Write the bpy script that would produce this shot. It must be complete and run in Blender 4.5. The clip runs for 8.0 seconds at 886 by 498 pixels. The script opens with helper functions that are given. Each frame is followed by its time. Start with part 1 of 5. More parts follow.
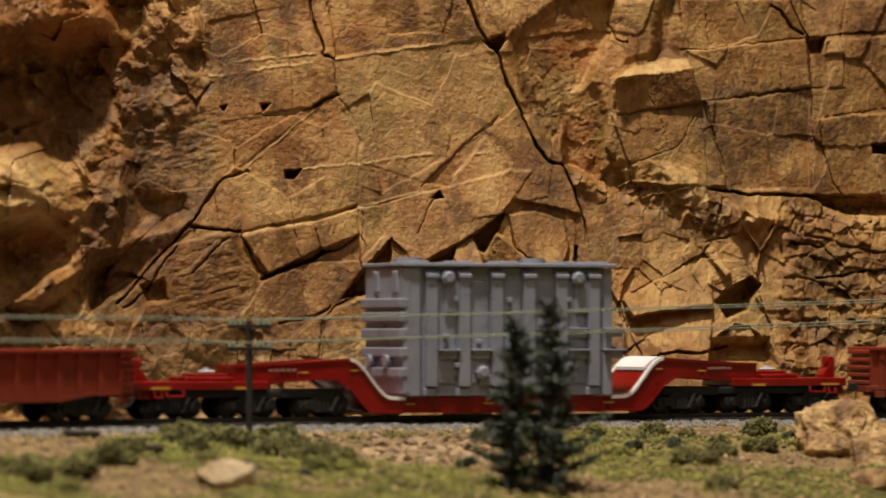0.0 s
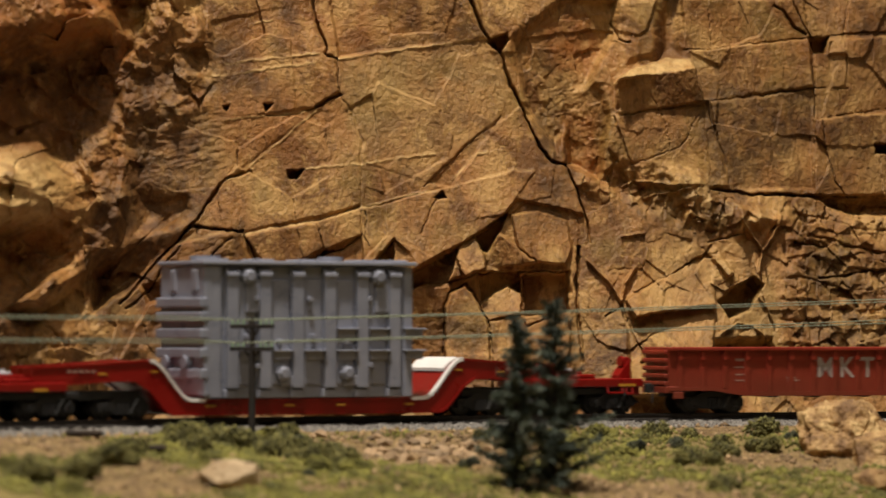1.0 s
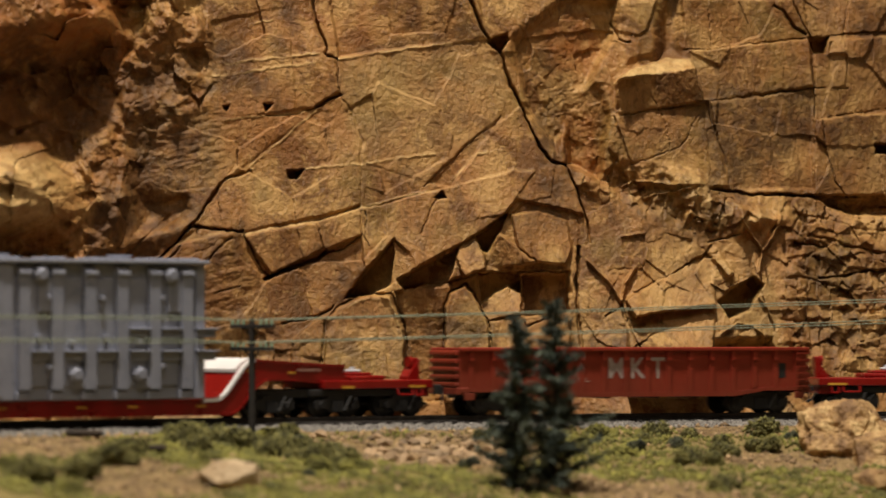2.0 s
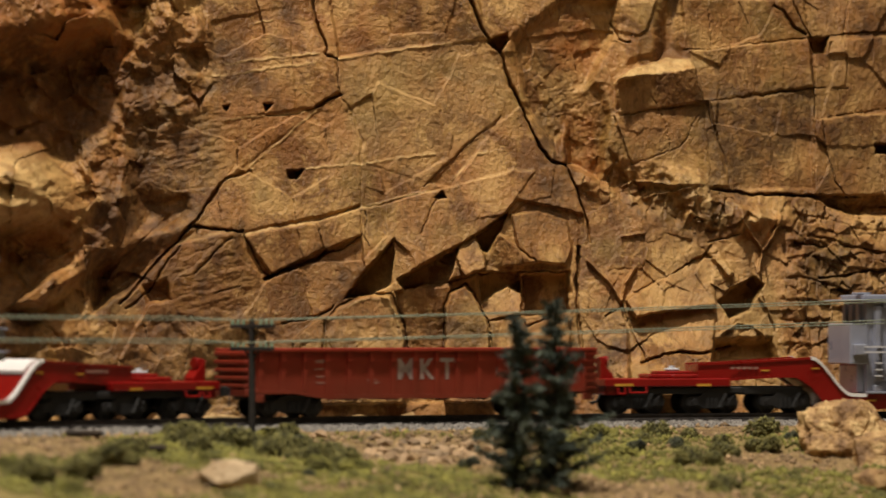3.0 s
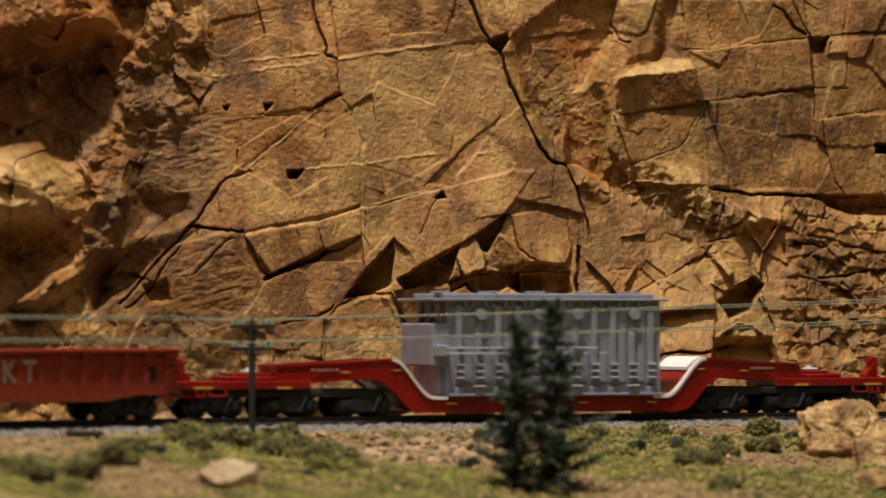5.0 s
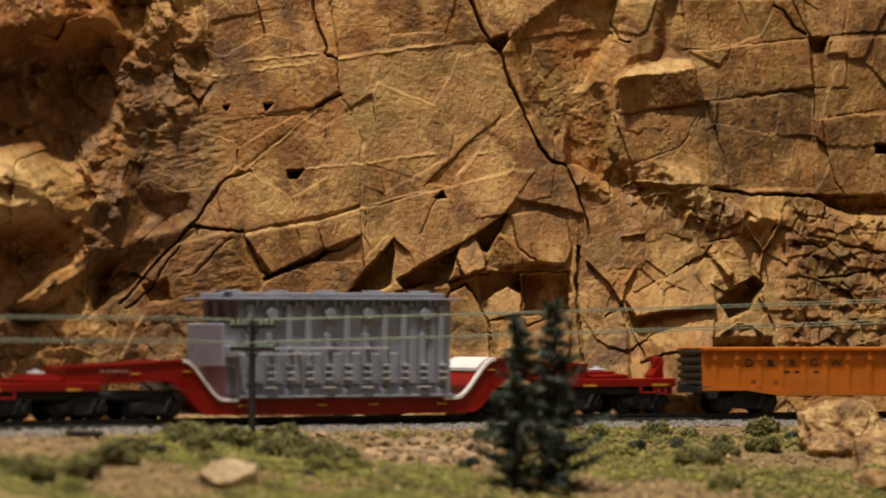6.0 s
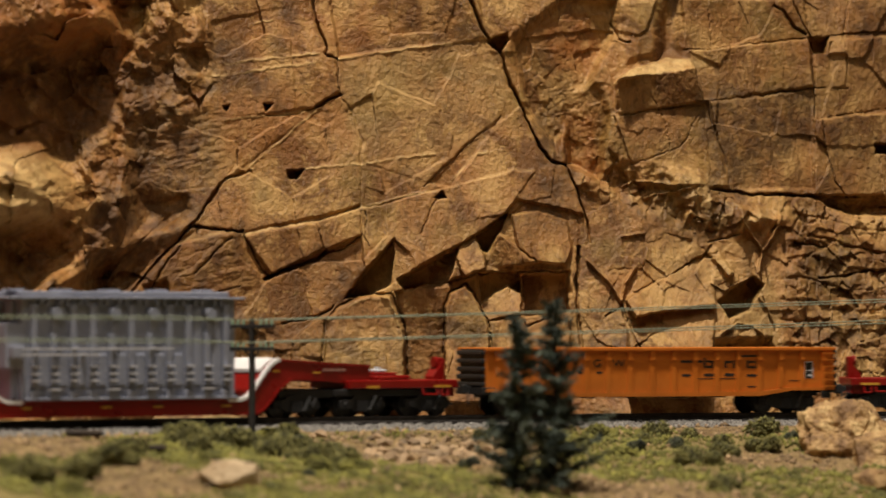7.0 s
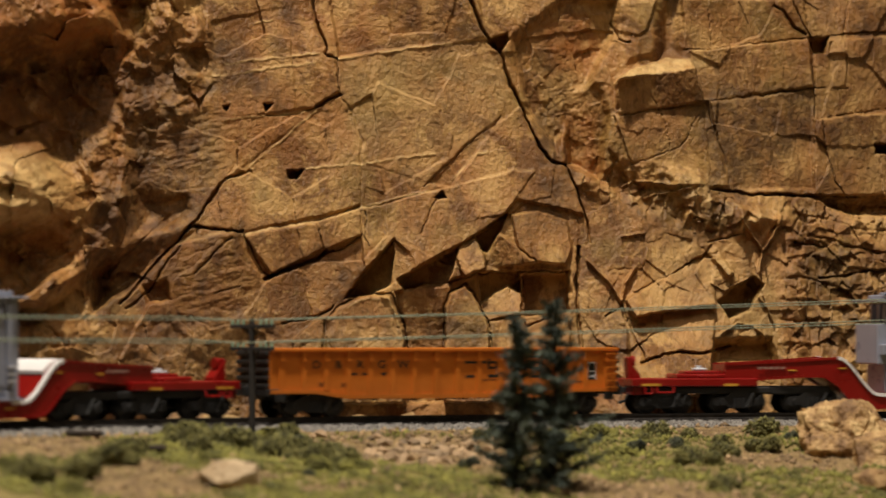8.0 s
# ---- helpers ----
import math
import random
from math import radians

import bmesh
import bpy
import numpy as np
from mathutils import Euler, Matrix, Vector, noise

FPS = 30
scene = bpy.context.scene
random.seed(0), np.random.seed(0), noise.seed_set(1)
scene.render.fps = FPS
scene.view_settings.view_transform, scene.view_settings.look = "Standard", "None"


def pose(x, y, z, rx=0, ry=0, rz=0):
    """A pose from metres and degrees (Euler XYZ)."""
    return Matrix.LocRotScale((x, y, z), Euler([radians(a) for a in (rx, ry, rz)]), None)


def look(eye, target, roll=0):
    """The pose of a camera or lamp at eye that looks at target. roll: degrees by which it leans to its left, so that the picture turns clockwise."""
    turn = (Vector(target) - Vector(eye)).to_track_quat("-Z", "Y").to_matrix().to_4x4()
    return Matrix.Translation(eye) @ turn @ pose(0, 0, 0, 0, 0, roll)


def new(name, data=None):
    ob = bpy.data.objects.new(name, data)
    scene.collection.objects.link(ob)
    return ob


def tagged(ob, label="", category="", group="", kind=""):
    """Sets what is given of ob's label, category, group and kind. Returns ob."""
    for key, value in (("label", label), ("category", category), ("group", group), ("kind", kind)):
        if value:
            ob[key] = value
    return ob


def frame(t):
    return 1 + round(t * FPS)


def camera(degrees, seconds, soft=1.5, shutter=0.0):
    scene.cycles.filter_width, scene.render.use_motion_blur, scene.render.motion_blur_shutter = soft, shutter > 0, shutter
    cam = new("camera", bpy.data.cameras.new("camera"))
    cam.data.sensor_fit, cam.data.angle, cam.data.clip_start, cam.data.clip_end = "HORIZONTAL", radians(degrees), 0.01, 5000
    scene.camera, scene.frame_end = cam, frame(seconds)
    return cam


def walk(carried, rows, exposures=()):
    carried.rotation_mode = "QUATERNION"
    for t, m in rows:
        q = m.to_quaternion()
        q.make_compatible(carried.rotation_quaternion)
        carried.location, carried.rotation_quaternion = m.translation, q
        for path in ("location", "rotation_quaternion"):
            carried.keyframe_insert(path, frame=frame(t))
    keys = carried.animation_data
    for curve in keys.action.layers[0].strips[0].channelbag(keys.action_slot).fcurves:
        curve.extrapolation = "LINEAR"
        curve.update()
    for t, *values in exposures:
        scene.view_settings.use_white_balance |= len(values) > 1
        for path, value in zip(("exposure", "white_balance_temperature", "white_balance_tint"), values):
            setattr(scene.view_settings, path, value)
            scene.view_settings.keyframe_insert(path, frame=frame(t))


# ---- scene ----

# A model railway at about 1 to 87: a train of gondolas and depressed flats before a rock wall.
cam = camera(12.0, 8.0, soft=1.5, shutter=0.45)
EYE = Vector((0.0, 0.0, 0.0353))
cam.data.dof.use_dof, cam.data.dof.focus_distance, cam.data.dof.aperture_fstop = True, 1.79, 12.5
AIM = pose(*EYE, 91.0676, 0, 0)
walk(cam, [(0.0, pose(*EYE, 91.0676, 0, -0.038)), (0.25, pose(*EYE, 91.072, 0, -0.012)), (0.5, pose(*EYE, 91.0676, 0, 0)),
           (1.0, AIM), (8.0, AIM)])

# ---- light ----
world = bpy.data.worlds.new("room_air")
scene.world = world
world.use_nodes = True
world.node_tree.nodes["Background"].inputs[0].default_value = (0.9, 0.85, 0.8, 1)
world.node_tree.nodes["Background"].inputs[1].default_value = 0.05


def lamp(name, eye, target, watts, size, colour):
    data = bpy.data.lights.new(name, "AREA")
    data.energy, data.size, data.color = watts, size, colour
    ob = new(name, data)
    ob.matrix_world = look(eye, target)
    return ob


lamp("layout_spotlight", (-0.12, 1.30, 1.55), (0.0, 1.78, 0.05), 38.5, 0.10, (1.0, 0.91, 0.78))
lamp("ceiling_light", (0.0, 0.3, 1.6), (0.0, 1.2, 0.0), 9, 0.9, (1.0, 0.88, 0.74))
scene.view_settings.exposure = 0.0


# ---- materials ----
def material(name, colours, rough=0.7, metal=0.0, scale=60.0, bump=0.0, bump_scale=400.0, detail=6.0, spread=(0.35, 0.68), by_object=0.0, fine=0.0, island=0.0):
    """A surface whose colour wanders between the given ones, with grain and relief."""
    m = bpy.data.materials.new(name)
    m.use_nodes = True
    nodes, links = m.node_tree.nodes, m.node_tree.links
    bsdf = nodes["Principled BSDF"]
    bsdf.inputs["Metallic"].default_value = metal
    co = nodes.new("ShaderNodeTexCoord")
    n = nodes.new("ShaderNodeTexNoise")
    n.inputs["Scale"].default_value, n.inputs["Detail"].default_value, n.inputs["Roughness"].default_value = scale, detail, 0.62
    links.new(co.outputs["Object"], n.inputs["Vector"])
    ramp = nodes.new("ShaderNodeValToRGB")
    for i, c in enumerate(colours):
        at = spread[0] + (spread[1] - spread[0]) * i / max(1, len(colours) - 1)
        el = ramp.color_ramp.elements[i] if i < 2 else ramp.color_ramp.elements.new(at)
        el.position, el.color = at, (*c, 1)
    links.new(n.outputs["Fac"], ramp.inputs[0])
    out = ramp.outputs[0]
    if fine or by_object or island:
        hsv = nodes.new("ShaderNodeHueSaturation")
        links.new(out, hsv.inputs["Color"])
        out = hsv.outputs[0]
        mul = nodes.new("ShaderNodeMath")
        mul.operation = "MULTIPLY_ADD"
        if by_object:
            info = nodes.new("ShaderNodeObjectInfo")
            links.new(info.outputs["Random"], mul.inputs[0])
            mul.inputs[1].default_value, mul.inputs[2].default_value = 2 * by_object, 1 - by_object
        elif island:
            info = nodes.new("ShaderNodeNewGeometry")
            links.new(info.outputs["Random Per Island"], mul.inputs[0])
            mul.inputs[1].default_value, mul.inputs[2].default_value = 2 * island, 1 - island
        else:
            g = nodes.new("ShaderNodeTexNoise")
            g.inputs["Scale"].default_value, g.inputs["Detail"].default_value = bump_scale * 1.7, 3
            links.new(co.outputs["Object"], g.inputs["Vector"])
            links.new(g.outputs["Fac"], mul.inputs[0])
            mul.inputs[1].default_value, mul.inputs[2].default_value = 2 * fine, 1 - fine
        links.new(mul.outputs[0], hsv.inputs["Value"])
    links.new(out, bsdf.inputs["Base Color"])
    r = nodes.new("ShaderNodeMapRange")
    r.inputs["To Min"].default_value, r.inputs["To Max"].default_value = max(0.05, rough - 0.12), min(1, rough + 0.12)
    links.new(n.outputs["Fac"], r.inputs["Value"])
    links.new(r.outputs[0], bsdf.inputs["Roughness"])
    if bump:
        b = nodes.new("ShaderNodeBump")
        b.inputs["Strength"].default_value, b.inputs["Distance"].default_value = 1.0, bump
        n2 = nodes.new("ShaderNodeTexNoise")
        n2.inputs["Scale"].default_value, n2.inputs["Detail"].default_value = bump_scale, 5
        links.new(co.outputs["Object"], n2.inputs["Vector"])
        links.new(n2.outputs["Fac"], b.inputs["Height"])
        links.new(b.outputs[0], bsdf.inputs["Normal"])
    return m


def rock_material():
    """Ochre stone: broad tone, sharp blotches, speckle, and the rust, dark and pale stains that lie on it; dark and
    pale also hold painted shade and light.
    """
    m = bpy.data.materials.new("ochre_rock")
    m.use_nodes = True
    nodes, links = m.node_tree.nodes, m.node_tree.links
    bsdf = nodes["Principled BSDF"]
    bsdf.inputs["Specular IOR Level"].default_value = 0.36
    co = nodes.new("ShaderNodeTexCoord")

    def grain(scale, detail, rough, low, high, squash=1.0, warp=0.0):
        n = nodes.new("ShaderNodeTexNoise")
        n.inputs["Scale"].default_value, n.inputs["Detail"].default_value = scale, detail
        n.inputs["Roughness"].default_value, n.inputs["Distortion"].default_value = rough, warp
        place = nodes.new("ShaderNodeMapping")
        place.inputs["Scale"].default_value = (1, 1, squash)
        place.inputs["Location"].default_value = (scale * 0.013, 0.3, 0.1)
        links.new(co.outputs["Object"], place.inputs["Vector"])
        links.new(place.outputs[0], n.inputs["Vector"])
        r = nodes.new("ShaderNodeMapRange")
        r.inputs["From Min"].default_value, r.inputs["From Max"].default_value = low, high
        links.new(n.outputs["Fac"], r.inputs["Value"])
        return r.outputs[0], n.outputs["Fac"]

    def lay(under, factor, colour, strength, kind="MIX"):
        mix = nodes.new("ShaderNodeMix")
        mix.data_type, mix.blend_type = "RGBA", kind
        k = nodes.new("ShaderNodeMath")
        k.operation = "MULTIPLY"
        k.inputs[1].default_value = strength
        links.new(factor, k.inputs[0])
        links.new(k.outputs[0], mix.inputs[0])
        links.new(under, mix.inputs[6])
        mix.inputs[7].default_value = (*colour, 1)
        return mix.outputs[2]

    base = nodes.new("ShaderNodeRGB")
    base.outputs[0].default_value = (0.318, 0.149, 0.041, 1)
    out = base.outputs[0]
    out = lay(out, grain(34, 8, 0.6, 0.45, 0.62)[0], (0.49, 0.290, 0.097), 0.9)
    out = lay(out, grain(46, 10, 0.68, 0.49, 0.58, 1.0, 0.6)[0], (0.150, 0.060, 0.012), 0.92)
    out = lay(out, grain(27, 8, 0.6, 0.53, 0.64)[0], (0.20, 0.132, 0.03), 0.5)
    out = lay(out, grain(130, 8, 0.7, 0.52, 0.62, 0.5, 0.6)[0], (0.12, 0.055, 0.015), 0.55)
    out = lay(out, grain(420, 5, 0.65, 0.56, 0.70)[0], (0.085, 0.042, 0.013), 0.5)
    out = lay(out, grain(330, 6, 0.65, 0.58, 0.70)[0], (0.52, 0.33, 0.11), 0.5)
    blot = grain(170, 7, 0.65, 0.36, 0.58)[0]
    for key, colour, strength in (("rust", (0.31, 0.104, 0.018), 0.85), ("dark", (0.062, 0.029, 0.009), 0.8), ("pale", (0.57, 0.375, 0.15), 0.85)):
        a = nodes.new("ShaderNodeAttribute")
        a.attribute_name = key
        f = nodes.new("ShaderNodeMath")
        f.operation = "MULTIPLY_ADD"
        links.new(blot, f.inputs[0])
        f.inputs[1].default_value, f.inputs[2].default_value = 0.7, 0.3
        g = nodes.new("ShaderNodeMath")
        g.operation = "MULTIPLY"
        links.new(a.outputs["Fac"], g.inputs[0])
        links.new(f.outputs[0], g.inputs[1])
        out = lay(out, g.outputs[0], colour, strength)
    links.new(out, bsdf.inputs["Base Color"])
    gloss, _ = grain(120, 6, 0.6, 0.3, 0.7)
    r = nodes.new("ShaderNodeMapRange")
    r.inputs["To Min"].default_value, r.inputs["To Max"].default_value = 0.34, 0.7
    links.new(gloss, r.inputs["Value"])
    links.new(r.outputs[0], bsdf.inputs["Roughness"])
    normal = None
    for scale, high in ((90, 0.0010), (420, 0.00045), (1300, 0.00045)):
        _, fac = grain(scale, 7, 0.62, 0, 1)
        bump = nodes.new("ShaderNodeBump")
        bump.inputs["Strength"].default_value, bump.inputs["Distance"].default_value = 1.0, high
        links.new(fac, bump.inputs["Height"])
        if normal:
            links.new(normal, bump.inputs["Normal"])
        normal = bump.outputs[0]
    links.new(normal, bsdf.inputs["Normal"])
    return m


ROCK = rock_material()
SOIL = material("tan_soil", [(0.11, 0.066, 0.025), (0.20, 0.129, 0.05), (0.28, 0.19, 0.078)], 0.95, scale=90, bump=0.0006, bump_scale=700, detail=8, fine=0.3)


def spread_on(m, key, colour):
    """Lay a second colour over a material where a named value of the mesh says so."""
    nodes, links = m.node_tree.nodes, m.node_tree.links
    a = nodes.new("ShaderNodeAttribute")
    a.attribute_name = key
    mix = nodes.new("ShaderNodeMix")
    mix.data_type = "RGBA"
    target = nodes["Principled BSDF"].inputs["Base Color"]
    links.new(target.links[0].from_socket, mix.inputs[6])
    links.new(a.outputs["Fac"], mix.inputs[0])
    mix.inputs[7].default_value = (*colour, 1)
    links.new(mix.outputs[2], target)


spread_on(SOIL, "turf", (0.19, 0.15, 0.042))
spread_on(SOIL, "gravel", (0.25, 0.228, 0.20))
TURF = material("yellow_green_foam", [(0.06, 0.056, 0.012), (0.16, 0.147, 0.026), (0.25, 0.225, 0.046)], 0.95, scale=120, island=0.26)
OLIVE = material("olive_foam", [(0.045, 0.043, 0.013), (0.135, 0.122, 0.034), (0.235, 0.208, 0.064)], 0.95, scale=300, island=0.35)
DARK_LEAF = material("dark_green_foam", [(0.02, 0.024, 0.012), (0.06, 0.06, 0.022)], 0.95, scale=300, island=0.4)
NEEDLE = material("dark_fir_needles", [(0.024, 0.036, 0.030), (0.072, 0.092, 0.072), (0.17, 0.185, 0.135)], 0.85, scale=160, island=0.55)
BARK = material("dark_bark", [(0.02, 0.014, 0.01), (0.055, 0.038, 0.025)], 0.9, scale=300)
TIE = material("creosoted_wood", [(0.014, 0.011, 0.01), (0.03, 0.024, 0.02)], 0.85, scale=300)
GRIT = material("chippings", [(0.13, 0.078, 0.04), (0.28, 0.18, 0.088), (0.40, 0.285, 0.16)], 0.9, scale=500, island=0.45)
SCREE = material("scree_stone", [(0.14, 0.082, 0.042), (0.31, 0.205, 0.112), (0.50, 0.38, 0.235)], 0.85, scale=60, by_object=0.55)
BUFF = material("buff_sandstone", [(0.17, 0.088, 0.032), (0.36, 0.212, 0.08), (0.54, 0.37, 0.165)], 0.75, scale=95, bump=0.0003, bump_scale=600, detail=10, spread=(0.40, 0.60), fine=0.3)
WIRE = material("pale_green_wire", [(0.2, 0.23, 0.17), (0.26, 0.29, 0.21)], 0.5, scale=50)
PALE_STONE = material("pale_stone", [(0.42, 0.29, 0.16), (0.6, 0.46, 0.3)], 0.85, scale=120, bump=0.0003, bump_scale=500, fine=0.15)
PALE_GREY = material("pale_grey_paint_and_highlight", [(0.5, 0.5, 0.54), (0.6, 0.6, 0.64)], 0.4, scale=90)
GLASSY = material("green_glass_knob", [(0.2, 0.3, 0.2), (0.26, 0.36, 0.26)], 0.3, scale=50)
PLYWOOD = material("plywood", [(0.3, 0.2, 0.1), (0.42, 0.3, 0.17)], 0.8, scale=12)
GRAVEL = material("grey_ballast", [(0.10, 0.092, 0.084), (0.22, 0.202, 0.182), (0.36, 0.33, 0.30)], 0.9, scale=700, island=0.5)
WORN_STEEL = material("worn_grey_steel", [(0.03, 0.03, 0.03), (0.08, 0.08, 0.08)], 0.4, 0.3, scale=300)
STEEL = material("dark_rail_steel", [(0.02, 0.017, 0.015), (0.05, 0.04, 0.035)], 0.45, 0.5, scale=300)
RED = material("bright_red_paint", [(0.185, 0.004, 0.003), (0.24, 0.007, 0.005)], 0.3, scale=80)
WHITE = material("white_paint", [(0.75, 0.73, 0.72), (0.82, 0.8, 0.79)], 0.4, scale=80)
YELLOW = material("yellow_reflector", [(0.50, 0.24, 0.025), (0.58, 0.31, 0.04)], 0.4, scale=200)
def dusty(m, colour, low, high, most):
    """Road dust that thins out upwards over a car's side, broken up by noise."""
    nodes, links = m.node_tree.nodes, m.node_tree.links
    co, parts_, rng, n = nodes.new("ShaderNodeTexCoord"), nodes.new("ShaderNodeSeparateXYZ"), nodes.new("ShaderNodeMapRange"), nodes.new("ShaderNodeTexNoise")
    links.new(co.outputs["Object"], parts_.inputs[0])
    n.inputs["Scale"].default_value, n.inputs["Detail"].default_value = 45, 8
    links.new(co.outputs["Object"], n.inputs["Vector"])
    add = nodes.new("ShaderNodeMath")
    add.operation = "MULTIPLY_ADD"
    links.new(n.outputs["Fac"], add.inputs[0])
    add.inputs[1].default_value = 0.024
    links.new(parts_.outputs["Z"], add.inputs[2])
    links.new(add.outputs[0], rng.inputs["Value"])
    for key, v in (("From Min", low + 0.012), ("From Max", high + 0.012), ("To Min", most), ("To Max", 0.0)):
        rng.inputs[key].default_value = v
    mix = nodes.new("ShaderNodeMix")
    mix.data_type = "RGBA"
    target = nodes["Principled BSDF"].inputs["Base Color"]
    links.new(target.links[0].from_socket, mix.inputs[6])
    links.new(rng.outputs[0], mix.inputs[0])
    mix.inputs[7].default_value = (*colour, 1)
    links.new(mix.outputs[2], target)


GREY = material("grey_load_paint", [(0.225, 0.238, 0.30), (0.285, 0.298, 0.365)], 0.30, scale=90)
BLACK = material("black_running_gear", [(0.006, 0.0055, 0.0055), (0.016, 0.014, 0.013)], 0.6, scale=300)
BOXCAR_RED = material("oxide_red_paint", [(0.21, 0.016, 0.006), (0.28, 0.026, 0.009)], 0.5, scale=70)
dusty(BOXCAR_RED, (0.12, 0.036, 0.017), 0.004, 0.024, 0.65)
WHEEL = material("dark_wheel_steel", [(0.02, 0.019, 0.018), (0.05, 0.047, 0.045)], 0.5, 0.4, scale=300)
ORANGE = material("orange_paint", [(0.48, 0.12, 0.007), (0.58, 0.158, 0.011)], 0.5, scale=70)
dusty(ORANGE, (0.30, 0.115, 0.02), 0.002, 0.016, 0.6)
OFF_WHITE = material("worn_white_lettering", [(0.26, 0.19, 0.17), (0.44, 0.38, 0.35)], 0.6, scale=500)
DULL_WHITE = material("faded_lettering", [(0.28, 0.13, 0.1), (0.34, 0.2, 0.16)], 0.6, scale=500)
PLASTER = material("room_plaster", [(0.3, 0.28, 0.26), (0.36, 0.34, 0.31)], 0.9, scale=3)
CARPET = material("room_carpet", [(0.08, 0.07, 0.07), (0.12, 0.11, 0.1)], 0.95, scale=40)


# ---- mesh helpers ----
def mesh_of(name, bm, mat, smooth=False):
    me = bpy.data.meshes.new(name)
    bmesh.ops.recalc_face_normals(bm, faces=bm.faces)
    bm.to_mesh(me)
    bm.free()
    me.materials.append(mat)
    if smooth:
        me.shade_smooth()
    return me


def part(name, bm, mat, parent, label="", smooth=False):
    ob = new(name, mesh_of(name, bm, mat, smooth))
    ob.parent = parent
    if label:
        ob["label"] = label
    return ob


def box(bm, x0, x1, y0, y1, z0, z1, bevel=0.0):
    made = bmesh.ops.create_cube(bm, size=1)["verts"]
    for v in made:
        v.co = Vector(((x0 + x1) / 2 + v.co.x * (x1 - x0), (y0 + y1) / 2 + v.co.y * (y1 - y0), (z0 + z1) / 2 + v.co.z * (z1 - z0)))
    if bevel:
        edges = {e for v in made for e in v.link_edges}
        bmesh.ops.bevel(bm, geom=list(edges), offset=bevel, segments=2, affect="EDGES", profile=0.5)
    return bm


def rod(bm, a, b, r0, r1=None, sides=10):
    a, b = Vector(a), Vector(b)
    r1 = r0 if r1 is None else r1
    m = Matrix.Translation((a + b) / 2) @ (b - a).to_track_quat("Z", "Y").to_matrix().to_4x4()
    bmesh.ops.create_cone(bm, cap_ends=True, segments=sides, radius1=r0, radius2=r1, depth=(b - a).length, matrix=m)
    return bm


def strip(bm, xs, tops, lows, y0, y1):
    """A solid between a top and a bottom line over xs, from y0 to y1."""
    rows = [[bm.verts.new((x, y, z)) for x, z in zip(xs, zs)] for zs in (tops, lows) for y in (y0, y1)]
    tn, tf, ln, lf = rows
    for i in range(len(xs) - 1):
        for a, b in ((tn, tf), (tf, lf), (lf, ln), (ln, tn)):
            bm.faces.new((a[i], a[i + 1], b[i + 1], b[i]))
    for i in (0, -1):
        bm.faces.new((tn[i], tf[i], lf[i], ln[i]))
    return bm


def new_bm():
    return bmesh.new()


# ---- the line of the track ----
TURN, RADIUS, DEPTH = radians(26.75), 0.928, 1.695


def on_track(s, n=0.0):
    """The plan position s metres along the curve and n metres towards the front, with the heading."""
    t = TURN - s / RADIUS
    x = RADIUS * (math.sin(TURN) - math.sin(t))
    y = DEPTH + RADIUS * (math.cos(t) - math.cos(TURN))
    return x + n * math.sin(t), y - n * math.cos(t), t


# ---- room ----
def room():
    for name, b in (("floor", (-3, 3, -2.5, 3.5, -1.2, -1.1)), ("ceiling", (-3, 3, -2.5, 3.5, 1.9, 2.0)), ("wall_north", (-3, 3, 3.5, 3.6, -1.1, 1.9)),
                    ("wall_south", (-3, 3, -2.6, -2.5, -1.1, 1.9)), ("wall_west", (-3.1, -3, -2.5, 3.5, -1.1, 1.9)), ("wall_east", (3, 3.1, -2.5, 3.5, -1.1, 1.9))):
        tagged(new(name, mesh_of(name, box(new_bm(), *b), CARPET if name == "floor" else PLASTER)), kind="structure", label="plain dim room shell around the layout", category="room")


room()


# ---- rock wall ----
WALL_TURN, WALL_LEAN, WALL_Y = radians(22), 0.20, 1.767
LATTICE = np.random.RandomState(7).rand(256, 256)


def value_noise(x, y):
    """Smooth noise over arrays, 0 to 1, one lattice step per unit."""
    i, j = np.floor(x).astype(int), np.floor(y).astype(int)
    f, g = x - i, y - j
    f, g = f * f * (3 - 2 * f), g * g * (3 - 2 * g)
    a, b = LATTICE[i % 256, j % 256], LATTICE[(i + 1) % 256, j % 256]
    c, d = LATTICE[i % 256, (j + 1) % 256], LATTICE[(i + 1) % 256, (j + 1) % 256]
    return (a * (1 - f) + b * f) * (1 - g) + (c * (1 - f) + d * f) * g


def fbm(x, y, size, octaves=4, shift=0.0, gain=0.5):
    """Layered noise about 0, for lengths of the given size."""
    out, amp, total = 0.0, 1.0, 0.0
    for k in range(octaves):
        out = out + amp * (value_noise(x / size * 2 ** k + shift + 17.3 * k, y / size * 2 ** k + 2.1 * shift + 5.7 * k) - 0.5)
        total, amp = total + amp, amp * gain
    return out / total * 2


